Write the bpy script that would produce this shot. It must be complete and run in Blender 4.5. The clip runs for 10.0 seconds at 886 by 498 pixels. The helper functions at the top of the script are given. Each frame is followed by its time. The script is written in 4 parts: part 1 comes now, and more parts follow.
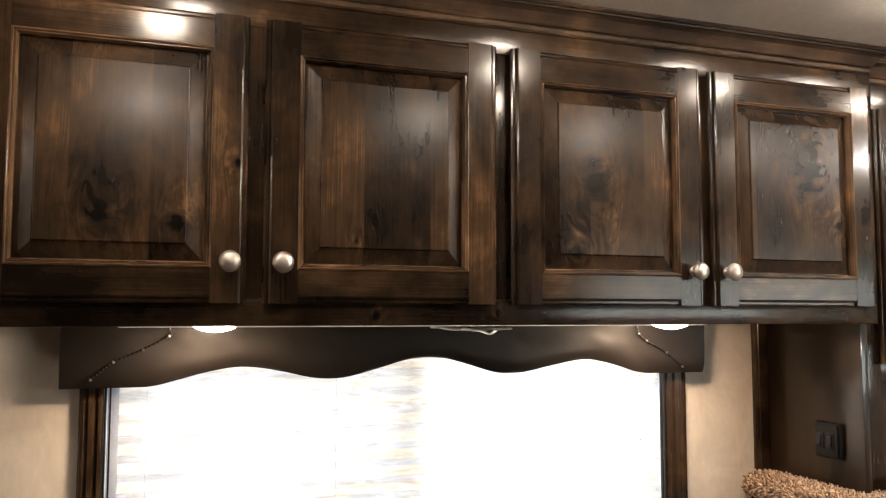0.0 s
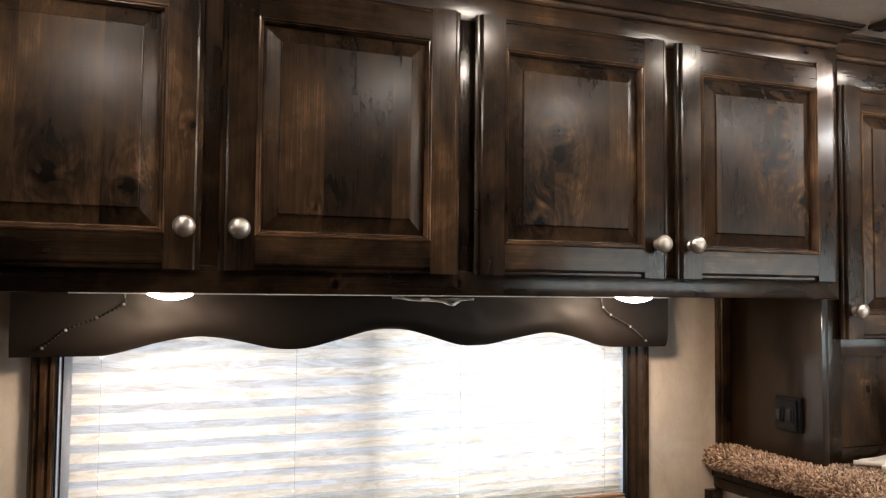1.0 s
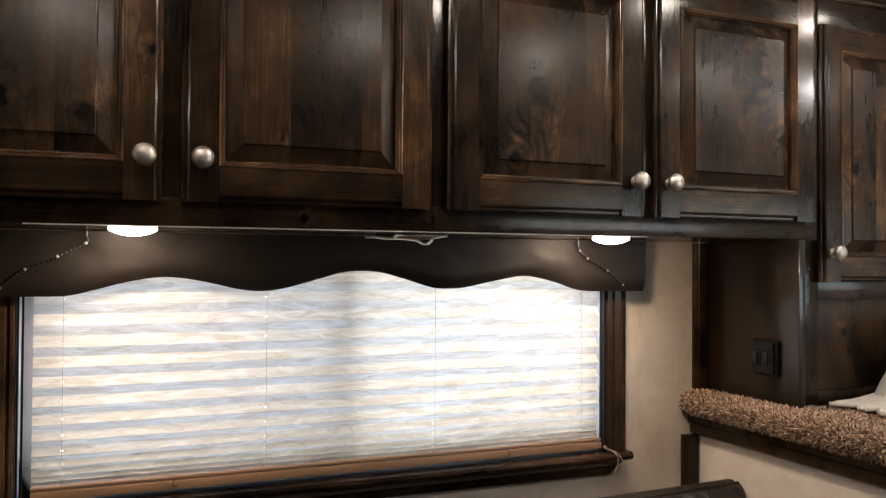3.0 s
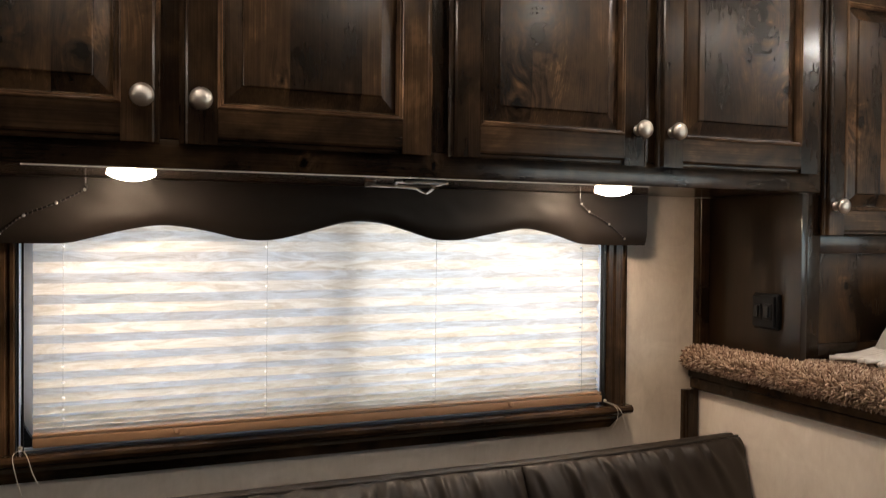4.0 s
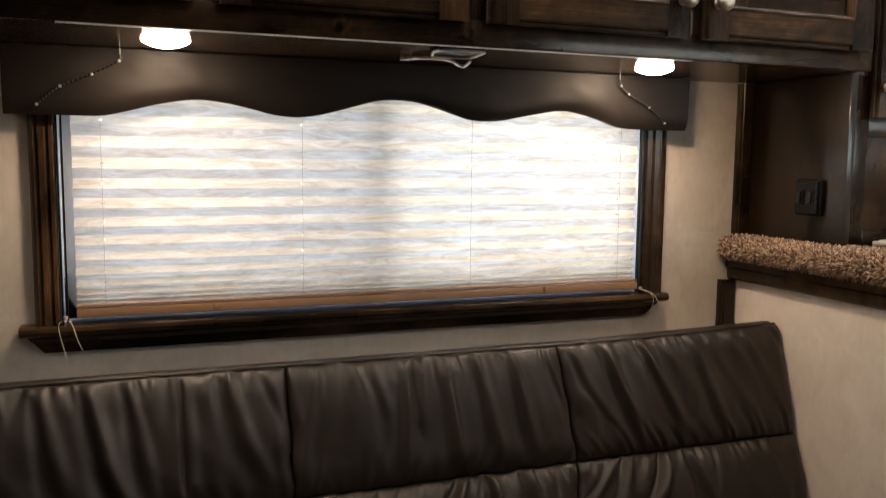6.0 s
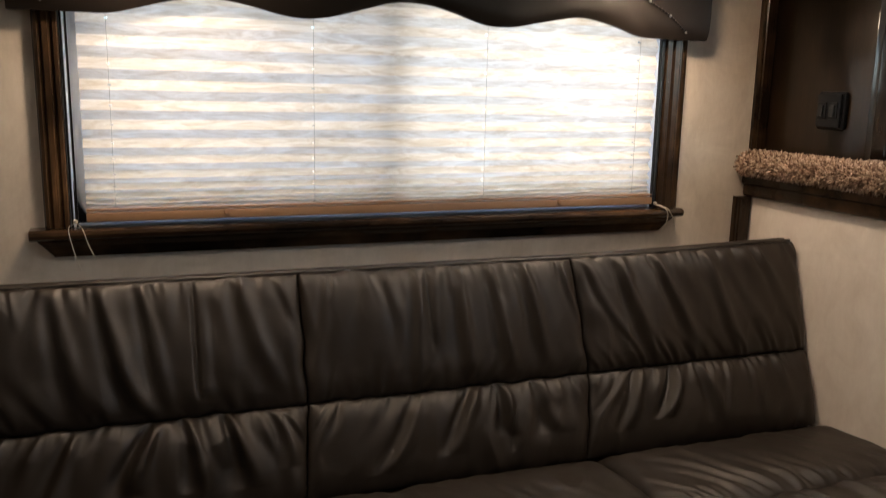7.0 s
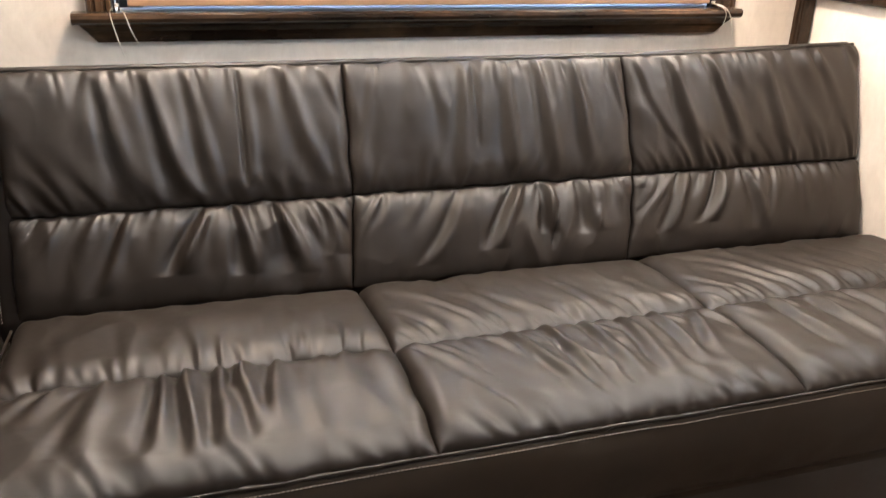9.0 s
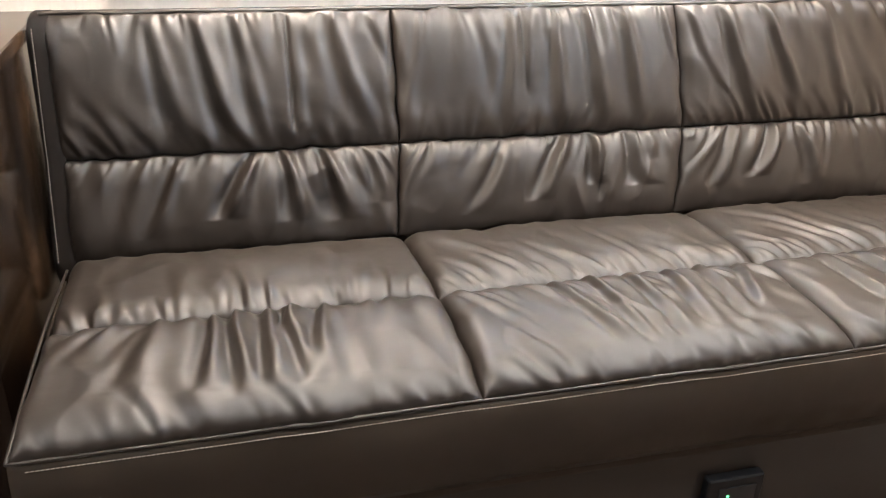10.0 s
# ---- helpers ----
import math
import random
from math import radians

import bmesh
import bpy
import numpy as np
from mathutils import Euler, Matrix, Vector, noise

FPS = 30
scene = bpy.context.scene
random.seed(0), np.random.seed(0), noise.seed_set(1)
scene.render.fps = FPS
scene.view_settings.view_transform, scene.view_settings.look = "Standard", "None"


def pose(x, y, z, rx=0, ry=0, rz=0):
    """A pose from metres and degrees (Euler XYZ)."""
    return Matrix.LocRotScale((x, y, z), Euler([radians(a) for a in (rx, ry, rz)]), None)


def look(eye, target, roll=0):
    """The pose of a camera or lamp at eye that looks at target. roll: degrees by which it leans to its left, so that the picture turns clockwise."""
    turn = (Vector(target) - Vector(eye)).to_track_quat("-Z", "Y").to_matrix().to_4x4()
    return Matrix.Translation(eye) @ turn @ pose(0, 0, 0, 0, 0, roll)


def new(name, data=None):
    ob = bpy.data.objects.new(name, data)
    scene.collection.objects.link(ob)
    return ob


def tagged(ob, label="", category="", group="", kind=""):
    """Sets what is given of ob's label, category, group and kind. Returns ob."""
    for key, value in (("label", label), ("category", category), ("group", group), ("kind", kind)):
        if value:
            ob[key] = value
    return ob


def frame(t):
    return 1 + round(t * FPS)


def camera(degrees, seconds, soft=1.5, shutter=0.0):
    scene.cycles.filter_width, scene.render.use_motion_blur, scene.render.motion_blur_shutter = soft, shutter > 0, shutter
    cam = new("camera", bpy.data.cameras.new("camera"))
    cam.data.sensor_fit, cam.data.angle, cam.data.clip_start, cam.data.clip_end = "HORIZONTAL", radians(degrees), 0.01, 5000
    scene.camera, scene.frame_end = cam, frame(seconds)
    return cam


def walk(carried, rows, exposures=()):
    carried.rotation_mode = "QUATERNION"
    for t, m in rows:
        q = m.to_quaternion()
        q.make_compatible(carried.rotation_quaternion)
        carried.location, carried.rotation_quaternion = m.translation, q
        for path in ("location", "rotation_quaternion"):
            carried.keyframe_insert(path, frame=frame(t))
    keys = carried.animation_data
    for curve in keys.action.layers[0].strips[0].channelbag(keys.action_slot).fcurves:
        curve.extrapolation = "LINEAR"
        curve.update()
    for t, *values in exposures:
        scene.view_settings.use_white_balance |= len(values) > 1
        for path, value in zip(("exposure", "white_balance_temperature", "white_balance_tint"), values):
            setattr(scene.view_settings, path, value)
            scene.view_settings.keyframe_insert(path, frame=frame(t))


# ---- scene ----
cam = camera(56.4, 10.0, soft=1.1, shutter=0.5)
PATH = [
    (0, (0.045, 0.137, 1.423), (0.708, 2.017, 1.575), 0.1),
    (0.5, (0.06, 0.143, 1.416), (0.75, 2.016, 1.546), 0.5),
    (1, (0.072, 0.15, 1.406), (0.796, 2.011, 1.51), 0.6),
    (1.5, (0.078, 0.162, 1.395), (0.829, 2.013, 1.479), 0.7),
    (2, (0.087, 0.173, 1.381), (0.857, 2.017, 1.447), 0.6),
    (3.5, (0.1, 0.184, 1.328), (0.869, 2.03, 1.334), 0.4),
    (4, (0.102, 0.188, 1.305), (0.87, 2.034, 1.271), 0.5),
    (4.5, (0.104, 0.193, 1.284), (0.85, 2.047, 1.199), 0.5),
    (5, (0.106, 0.195, 1.266), (0.834, 2.053, 1.134), 0.3),
    (5.5, (0.103, 0.191, 1.242), (0.81, 2.055, 1.076), 0.4),
    (7, (0.085, 0.219, 1.17), (0.767, 2.06, 0.791), 1.2),
    (7.5, (0.085, 0.22, 1.152), (0.752, 2.042, 0.666), 1.4),
    (8, (0.077, 0.221, 1.123), (0.729, 2.02, 0.541), 1.7),
    (8.5, (0.072, 0.216, 1.107), (0.688, 1.995, 0.431), 1.7),
    (9, (0.067, 0.211, 1.098), (0.641, 1.97, 0.336), 1.7),
    (9.5, (0.061, 0.211, 1.088), (0.583, 1.956, 0.262), 1.8),
    (10, (0.052, 0.208, 1.091), (0.53, 1.947, 0.225), 1.7),
]
walk(cam, [(t, look(eye, target, roll)) for t, eye, target, roll in PATH],
     [(0, 2.9, 6350, 10), (0.5, 2.62, 6280, 10), (1.0, 2.4, 6000, 10), (1.5, 2.2, 5850, 10), (2.0, 2.12, 5750, 9), (3.5, 2.03, 6150, 10), (5.5, 2.1, 6250, 10), (7.0, 2.10, 6300, 10), (7.5, 2.15, 6500, 10),
      (8.0, 2.65, 6450, 12), (8.5, 3.58, 6000, 9), (9.0, 4.30, 5450, 7), (10.0, 4.96, 5250, 5)])

# ---------- world, sun, exposure ----------
world = bpy.data.worlds.new("sky")
scene.world = world
world.use_nodes = True
sky = world.node_tree.nodes.new("ShaderNodeTexSky")
sky.sky_type = "NISHITA"
sky.sun_disc = False
sky.sun_elevation = radians(43)
sky.sun_rotation = radians(257)
world.node_tree.links.new(sky.outputs[0], world.node_tree.nodes["Background"].inputs[0])
world.node_tree.nodes["Background"].inputs[1].default_value = 0.15
sun_data = bpy.data.lights.new("sun", "SUN")
sun_data.energy, sun_data.angle, sun_data.color = 5.0, radians(0.53), (1.0, 0.95, 0.87)
sun = new("sun", sun_data)
daylight_data = bpy.data.lights.new("window_daylight", "AREA")
daylight_data.shape, daylight_data.size, daylight_data.size_y = "RECTANGLE", 1.1, 0.42
daylight_data.energy, daylight_data.color = 0.04, (0.92, 0.96, 1.0)
daylight = new("window_daylight", daylight_data)
daylight.matrix_world = look((0.57, 1.90, 1.15), (0.57, 1.0, 1.15))
loft_daylight_data = bpy.data.lights.new("loft_window_daylight", "AREA")
loft_daylight_data.shape, loft_daylight_data.size, loft_daylight_data.size_y = "RECTANGLE", 1.72, 0.44
loft_daylight_data.energy, loft_daylight_data.color = 1.6, (0.78, 0.91, 1.0)
loft_daylight = new("loft_window_daylight", loft_daylight_data)
loft_daylight.matrix_world = look((2.9, -0.675, 1.40), (2.9, 0.5, 1.40))
sun.matrix_world = look((-4.0, -0.9, 3.8), (0, 0, 0))


# ---------- node helpers ----------
class Tree:
    """Short writing for node trees."""

    def __init__(self, name):
        self.mat = bpy.data.materials.new(name)
        self.mat.use_nodes = True
        self.nt = self.mat.node_tree
        self.bsdf = self.nt.nodes["Principled BSDF"]
        self.out = self.nt.nodes["Material Output"]

    def put(self, sock, value):
        if isinstance(value, bpy.types.NodeSocket):
            self.nt.links.new(value, sock)
        elif isinstance(value, (tuple, list)) and len(value) == 3 and sock.type == "RGBA":
            sock.default_value = (*value, 1)
        else:
            sock.default_value = value

    def node(self, kind, **inputs):
        n = self.nt.nodes.new("ShaderNode" + kind)
        if kind == "TexVoronoi":
            n.feature = "DISTANCE_TO_EDGE"
        if kind == "TexWhiteNoise":
            n.noise_dimensions = "1D"
        for k, v in inputs.items():
            self.put(n.inputs[k.replace("_", " ")], v)
        return n

    def math(self, op, a, b=0.0, clamp=False):
        n = self.nt.nodes.new("ShaderNodeMath")
        n.operation, n.use_clamp = op, clamp
        self.put(n.inputs[0], a)
        self.put(n.inputs[1], b)
        return n.outputs[0]

    def vec(self, op, a, b):
        n = self.nt.nodes.new("ShaderNodeVectorMath")
        n.operation = op
        self.put(n.inputs[0], a)
        self.put(n.inputs[1], b)
        return n.outputs["Value"] if op in ("LENGTH", "DISTANCE") else n.outputs[0]

    def xyz(self, x, y, z):
        return self.node("CombineXYZ", X=x, Y=y, Z=z).outputs[0]

    def noise(self, vector, scale, detail=4.0, rough=0.55, distortion=0.0):
        return self.node("TexNoise", Vector=vector, Scale=scale, Detail=detail, Roughness=rough, Distortion=distortion).outputs[0]

    def ramp(self, fac, *stops):
        n = self.node("ValToRGB", Fac=fac)
        el = n.color_ramp.elements
        while len(el) < len(stops):
            el.new(0.5)
        for e, (p, c) in zip(el, stops):
            e.position, e.color = p, (*c, 1)
        return n.outputs[0]

    def mix(self, fac, a, b, kind="MIX"):
        n = self.nt.nodes.new("ShaderNodeMix")
        n.data_type, n.blend_type = "RGBA", kind
        self.put(n.inputs[0], fac)
        self.put(n.inputs[6], a)
        self.put(n.inputs[7], b)
        return n.outputs[2]

    def bump(self, height, strength, distance):
        return self.node("Bump", Height=height, Strength=strength, Distance=distance).outputs[0]

    def finish(self, **inputs):
        for k, v in inputs.items():
            self.put(self.bsdf.inputs[k.replace("_", " ")], v)
        return self.mat


def place(t):
    return t.node("TexCoord").outputs["Object"]


def piece_random(t):
    return t.node("ObjectInfo").outputs["Random"]


# ---------- materials ----------
def wood(name, axis, knots=(), planks=0.0, tone=1.3, rough=0.19, relief=0.06, coat=0.08, calm=1.0, coat_rough=0.11):
    """Dark-stained knotty alder under clear lacquer, its grain along one axis."""
    t = Tree(name)
    co = place(t)
    rnd = piece_random(t)
    s = t.node("SeparateXYZ", Vector=co)
    x, y, z = s.outputs
    bend, dark, amber = 0.0, 0.0, 0.0
    for kx, kz, r in knots:
        dx, dz = t.math("SUBTRACT", x, kx), t.math("SUBTRACT", z, kz)
        d2 = t.math("ADD", t.math("MULTIPLY", dx, dx), t.math("MULTIPLY", t.math("MULTIPLY", dz, dz), 0.35))
        near = t.math("EXPONENT", t.math("MULTIPLY", d2, -1.0 / (2.2 * r) ** 2))
        core = t.math("EXPONENT", t.math("MULTIPLY", d2, -1.0 / (0.40 * r) ** 2))
        bend = t.math("ADD", bend, t.math("MULTIPLY", t.math("MULTIPLY", near, dx), -0.85))
        dark = t.math("ADD", dark, core)
        amber = t.math("ADD", amber, t.math("MULTIPLY", near, 0.8))
    xb = t.math("ADD", x, bend)
    off = t.math("MULTIPLY", rnd, 9.0)
    step = 0.0
    if planks:
        step = t.math("FLOOR", t.math("DIVIDE", t.math("ADD", x, t.math("MULTIPLY", rnd, 0.1)), planks))
        plank = t.node("TexWhiteNoise", W=t.math("ADD", step, off)).outputs[0]
        off = t.math("ADD", off, t.math("MULTIPLY", plank, 5.0))
    else:
        plank = rnd
    al, ac = 1.3, 13.0
    sx, sy, sz = {"x": (al, ac, ac), "y": (ac, al, ac), "z": (ac, ac, al)}[axis]
    def stretched(k, a):
        return t.xyz(t.math("ADD", t.math("MULTIPLY", xb, sx * k if axis != "x" else sx * a), off),
                     t.math("ADD", t.math("MULTIPLY", y, sy * k if axis != "y" else sy * a), off),
                     t.math("ADD", t.math("MULTIPLY", z, sz * k if axis != "z" else sz * a), off))
    grain = t.noise(stretched(1, 1), 1.5, 6, 0.6, 0.5)
    fine = t.noise(stretched(15, 2.5), 2.0, 4, 0.7)
    blotch = t.noise(t.vec("ADD", t.vec("MULTIPLY", co, (6, 6, 3.2) if axis == "z" else (3.2, 6, 6)), t.xyz(off, off, off)), 1.3, 4, 0.55, 0.5)
    v = t.math("ADD", t.math("MULTIPLY", grain, 0.30), t.math("ADD", t.math("MULTIPLY", blotch, 1.05 * calm), 0.52 * (1 - calm)))
    cloud = t.noise(t.vec("ADD", t.vec("MULTIPLY", co, (17, 17, 11)), t.xyz(off, 0.0, off)), 1.0, 5, 0.62, 0.4)
    v = t.math("ADD", v, t.math("ADD", t.math("MULTIPLY", t.math("SUBTRACT", cloud, 0.5), 0.40), 0.075))
    v = t.math("ADD", v, t.math("MULTIPLY", t.math("SUBTRACT", plank, 0.5), 0.11))
    v = t.math("ADD", v, t.math("MULTIPLY", t.math("SUBTRACT", fine, 0.5), 0.36))
    if knots:
        swirl = t.noise(t.vec("MULTIPLY", t.xyz(xb, y, z), (34, 34, 15)), 1.0, 4, 0.6, 2.6)
        v = t.math("ADD", v, t.math("MULTIPLY", t.math("MINIMUM", amber, 1.0), t.math("MULTIPLY", t.math("SUBTRACT", swirl, 0.46), 1.35)))
        v = t.math("SUBTRACT", v, t.math("MULTIPLY", dark, 0.45))
    col = t.ramp(v, (0.46, (0.0018 * tone, 0.0011 * tone, 0.0007 * tone)), (0.69, (0.0135 * tone, 0.0077 * tone, 0.0043 * tone)),
                 (0.91, (0.038 * tone, 0.0208 * tone, 0.0104 * tone)), (1.12, (0.080 * tone, 0.0425 * tone, 0.0200 * tone)))
    ro = t.math("ADD", rough, t.math("MULTIPLY", t.math("SUBTRACT", fine, 0.5), 0.05))
    return t.finish(Base_Color=col, Roughness=ro, Coat_Weight=coat, Coat_Roughness=coat_rough, Specular_IOR_Level=0.25, Specular_Tint=(1.0, 0.93, 0.84),
                    Normal=t.bump(t.math("ADD", fine, t.math("MULTIPLY", grain, 0.5)), relief, 0.0010))


WOOD_V = wood("alder_upright_grain", "z")
WOOD_H = wood("alder_level_grain", "x")
# bead woods are lightened: rubbed edges, plus lit amber lines put into the colour
WOOD_BEAD = wood("alder_rubbed_lit_bead", "z", tone=4.2, rough=0.16)
WOOD_CASING = wood("alder_casing", "z", tone=2.0, rough=0.24)
WOOD_BEAD_H = wood("alder_rubbed_lit_bead_level", "x", tone=4.2, rough=0.16)
# tone raised to put the light on the sloping crown into its colour
WOOD_CROWN = wood("alder_crown_lit", "x", tone=3.2, rough=0.60, coat=0.0)


def leather(name, col, rough, spec=1.0):
    t = Tree(name)
    co = place(t)
    cells = t.node("TexVoronoi", Vector=co, Scale=520.0).outputs["Distance"]
    big = t.noise(co, 7.0, 4, 0.6)
    mid = t.noise(co, 60.0, 3, 0.6)
    c = t.mix(t.math("MULTIPLY", big, 1.0), tuple(v * 0.72 for v in col), tuple(v * 1.3 for v in col))
    h = t.math("ADD", t.math("MULTIPLY", t.math("MINIMUM", cells, 0.25), 1.0), t.math("MULTIPLY", mid, 0.8))
    return t.finish(Base_Color=c, Roughness=t.math("ADD", rough, t.math("MULTIPLY", t.math("SUBTRACT", mid, 0.5), 0.12)),
                    Specular_IOR_Level=spec, Specular_Tint=(1.0, 0.945, 0.875), Normal=t.bump(h, 0.12, 0.0007))


LEATHER = leather("brown_bonded_leather", (0.0150, 0.0100, 0.0066), 0.485, 0.57)
VINYL_DARK = leather("dark_brown_vinyl", (0.0270, 0.0190, 0.0128), 0.55, 0.25)
VINYL_VAL = leather("black_brown_vinyl", (0.0100, 0.0070, 0.0053), 0.50, 0.26)


def wallpaper(name, a, b):
    t = Tree(name)
    co = place(t)
    n = t.noise(co, 9.0, 6, 0.65, 0.8)
    m = t.noise(t.vec("MULTIPLY", co, (90, 90, 30)), 1.0, 3, 0.6)
    v = t.math("ADD", t.math("MULTIPLY", n, 0.8), t.math("MULTIPLY", m, 0.25))
    return t.finish(Base_Color=t.ramp(v, (0.34, a), (0.72, b)), Roughness=0.62, Normal=t.bump(m, 0.15, 0.001))


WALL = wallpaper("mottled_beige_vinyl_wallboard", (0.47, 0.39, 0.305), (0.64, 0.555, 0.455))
# pale board, its colour raised further to make up for missing side light
WALL_SIDE = wallpaper("mottled_pale_beige_brightened_board", (0.65, 0.55, 0.455), (0.80, 0.71, 0.61))
WALL_DARK = wallpaper("unseen_dark_wallboard", (0.022, 0.015, 0.010), (0.045, 0.03, 0.02))
CEIL = wallpaper("mottled_cream_ceiling_board", (0.58, 0.53, 0.45), (0.74, 0.69, 0.60))


def plain(name, col, rough=0.5, metal=0.0, var=0.15, scale=40.0, spec=0.5):
    t = Tree(name)
    n = t.noise(place(t), scale, 4, 0.6)
    c = t.mix(n, tuple(v * (1 - var) for v in col), tuple(min(1, v * (1 + var)) for v in col))
    return t.finish(Base_Color=c, Metallic=metal, Specular_IOR_Level=spec, Roughness=t.math("ADD", rough, t.math("MULTIPLY", t.math("SUBTRACT", n, 0.5), 0.15)))


def brushed(name, col):
    t = Tree(name)
    co = place(t)
    n = t.noise(t.vec("MULTIPLY", co, (60, 60, 900)), 1.0, 3, 0.6, 0.4)
    return t.finish(Base_Color=t.mix(n, tuple(v * 0.55 for v in col), col), Metallic=1.0, Roughness=t.math("ADD", 0.27, t.math("MULTIPLY", n, 0.24)))


NICKEL = brushed("brushed_nickel", (0.78, 0.70, 0.60))
BLACK = plain("black_plastic", (0.005, 0.005, 0.0055), 0.4, 0, 0.15, 40, 0.25)
STEEL = plain("dull_steel", (0.55, 0.54, 0.52), 0.35, 1.0)
DARK_STEEL = plain("dark_steel", (0.12, 0.11, 0.10), 0.3, 1.0)
RAIL = plain("tan_blind_rail", (0.28, 0.16, 0.085), 0.45)
FRAME_WHITE = plain("white_window_frame", (0.62, 0.66, 0.72), 0.4)
CORD = plain("cream_cord", (0.48, 0.42, 0.33), 0.7)
THREAD = plain("tan_thread", (0.36, 0.30, 0.24), 0.6)
SPLINE = plain("pale_edge_strip", (0.6, 0.56, 0.5), 0.4)
PLATE = plain("cream_fixture_plastic", (0.7, 0.68, 0.64), 0.4)
YARN = plain("cream_wool_yarn", (0.72, 0.66, 0.6), 0.85, 0, 0.12, 300)
FLOOR_MAT = plain("brown_vinyl_floor", (0.12, 0.08, 0.055), 0.45, 0, 0.3, 12)
EARTH = plain("dry_pale_earth", (0.40, 0.325, 0.24), 0.9, 0, 0.3, 0.6)
BASE_MAT = plain("dark_sofa_base_board", (0.0170, 0.0125, 0.0085), 0.5)


def glow(name, col, strength):
    t = Tree(name)
    return t.finish(Base_Color=(0.9, 0.88, 0.84), Emission_Color=col, Emission_Strength=strength, Roughness=0.4)


PUCK_LENS = glow("warm_lit_lens", (1.0, 0.76, 0.54), 42.0)
CEIL_LENS = glow("warm_lit_ceiling_lens", (1.0, 0.87, 0.74), 23.5)
# glow for the added fill lamps at the west end
FILL_LENS = glow("unseen_fill_lens", (1.0, 0.91, 0.81), 31.0)
LOFT_LENS = glow("bright_loft_ceiling_lens", (1.0, 0.93, 0.86), 60.0)
GREEN_LED = glow("green_led", (0.05, 1.0, 0.1), 0.12)


def fabric():
    """Pleated shade cloth that lets daylight through, with marbled fibres."""
    t = Tree("pleated_shade_cloth")
    co = place(t)
    n = t.noise(t.vec("MULTIPLY", co, (11, 11, 75)), 1.0, 5, 0.7, 1.2)
    c = t.ramp(n, (0.34, (0.67, 0.585, 0.465)), (0.62, (0.94, 0.895, 0.815)))
    d = t.node("BsdfDiffuse", Color=c)
    tr = t.node("BsdfTranslucent", Color=c)
    m = t.node("MixShader", Fac=0.68)
    t.nt.links.new(d.outputs[0], m.inputs[1])
    t.nt.links.new(tr.outputs[0], m.inputs[2])
    t.nt.links.new(m.outputs[0], t.out.inputs[0])
    return t.mat


def glass():
    t = Tree("window_glass")
    return t.finish(Base_Color=(1, 1, 1), Transmission_Weight=1.0, Roughness=0.0, IOR=1.02)


def screen_mesh():
    t = Tree("insect_screen")
    a = t.node("BsdfTransparent", Color=(0.87, 0.88, 0.90))
    b = t.node("BsdfDiffuse", Color=(0.05, 0.05, 0.055))
    m = t.node("MixShader", Fac=0.07)
    t.nt.links.new(a.outputs[0], m.inputs[1])
    t.nt.links.new(b.outputs[0], m.inputs[2])
    t.nt.links.new(m.outputs[0], t.out.inputs[0])
    return t.mat


def shag():
    t = Tree("shag_carpet_yarn")
    r = t.node("NewGeometry").outputs["Random Per Island"]
    c = t.ramp(r, (0.0, (0.10, 0.055, 0.035)), (0.3, (0.24, 0.15, 0.10)), (0.7, (0.42, 0.29, 0.20)), (1.0, (0.62, 0.47, 0.35)))
    return t.finish(Base_Color=c, Roughness=0.9, Specular_IOR_Level=0.15)


FABRIC, GLASS, SCREEN, SHAG = fabric(), glass(), screen_mesh(), shag()


# ---------- mesh helpers ----------
def thing(name, base, label, category, group="", kind=""):
    ob = new(name)
    ob.location = base
    ob.empty_display_size = 0.05
    return tagged(ob, label, category, group, kind)


def link(name, me, material, parent=None, label="", smooth=True):
    if material:
        me.materials.append(material)
    if smooth:
        me.shade_smooth()
    ob = new(name, me)
    if parent:
        ob.parent = parent
        if parent.type == "EMPTY":
            ob.matrix_parent_inverse = Matrix.Translation(parent.location).inverted()
    return tagged(ob, label)


def sharp(me, angle=35):
    me.set_sharp_from_angle(angle=radians(angle))


def part(name, bm, material, parent=None, label="", angle=20):
    me = bpy.data.meshes.new(name)
    bmesh.ops.recalc_face_normals(bm, faces=bm.faces)
    bm.to_mesh(me)
    bm.free()
    ob = link(name, me, material, parent, label)
    sharp(me, angle)
    return ob


def grid_part(name, verts, faces, material, parent=None, label="", angle=80):
    me = bpy.data.meshes.new(name)
    me.from_pydata([tuple(v) for v in verts], [], faces)
    me.update()
    ob = link(name, me, material, parent, label)
    if angle < 180:
        sharp(me, angle)
    return ob


def box(x0, x1, y0, y1, z0, z1, bevel=0.0, seg=2, bm=None):
    own = bmesh.new()
    bmesh.ops.create_cube(own, size=1, matrix=Matrix.LocRotScale(((x0 + x1) / 2, (y0 + y1) / 2, (z0 + z1) / 2), None, (x1 - x0, y1 - y0, z1 - z0)))
    if bevel:
        bmesh.ops.bevel(own, geom=own.edges[:], offset=bevel, segments=seg, profile=0.6, affect="EDGES")
    if bm is None:
        return own
    me = bpy.data.meshes.new("tmp")
    own.to_mesh(me)
    own.free()
    bm.from_mesh(me)
    bpy.data.meshes.remove(me)
    return bm


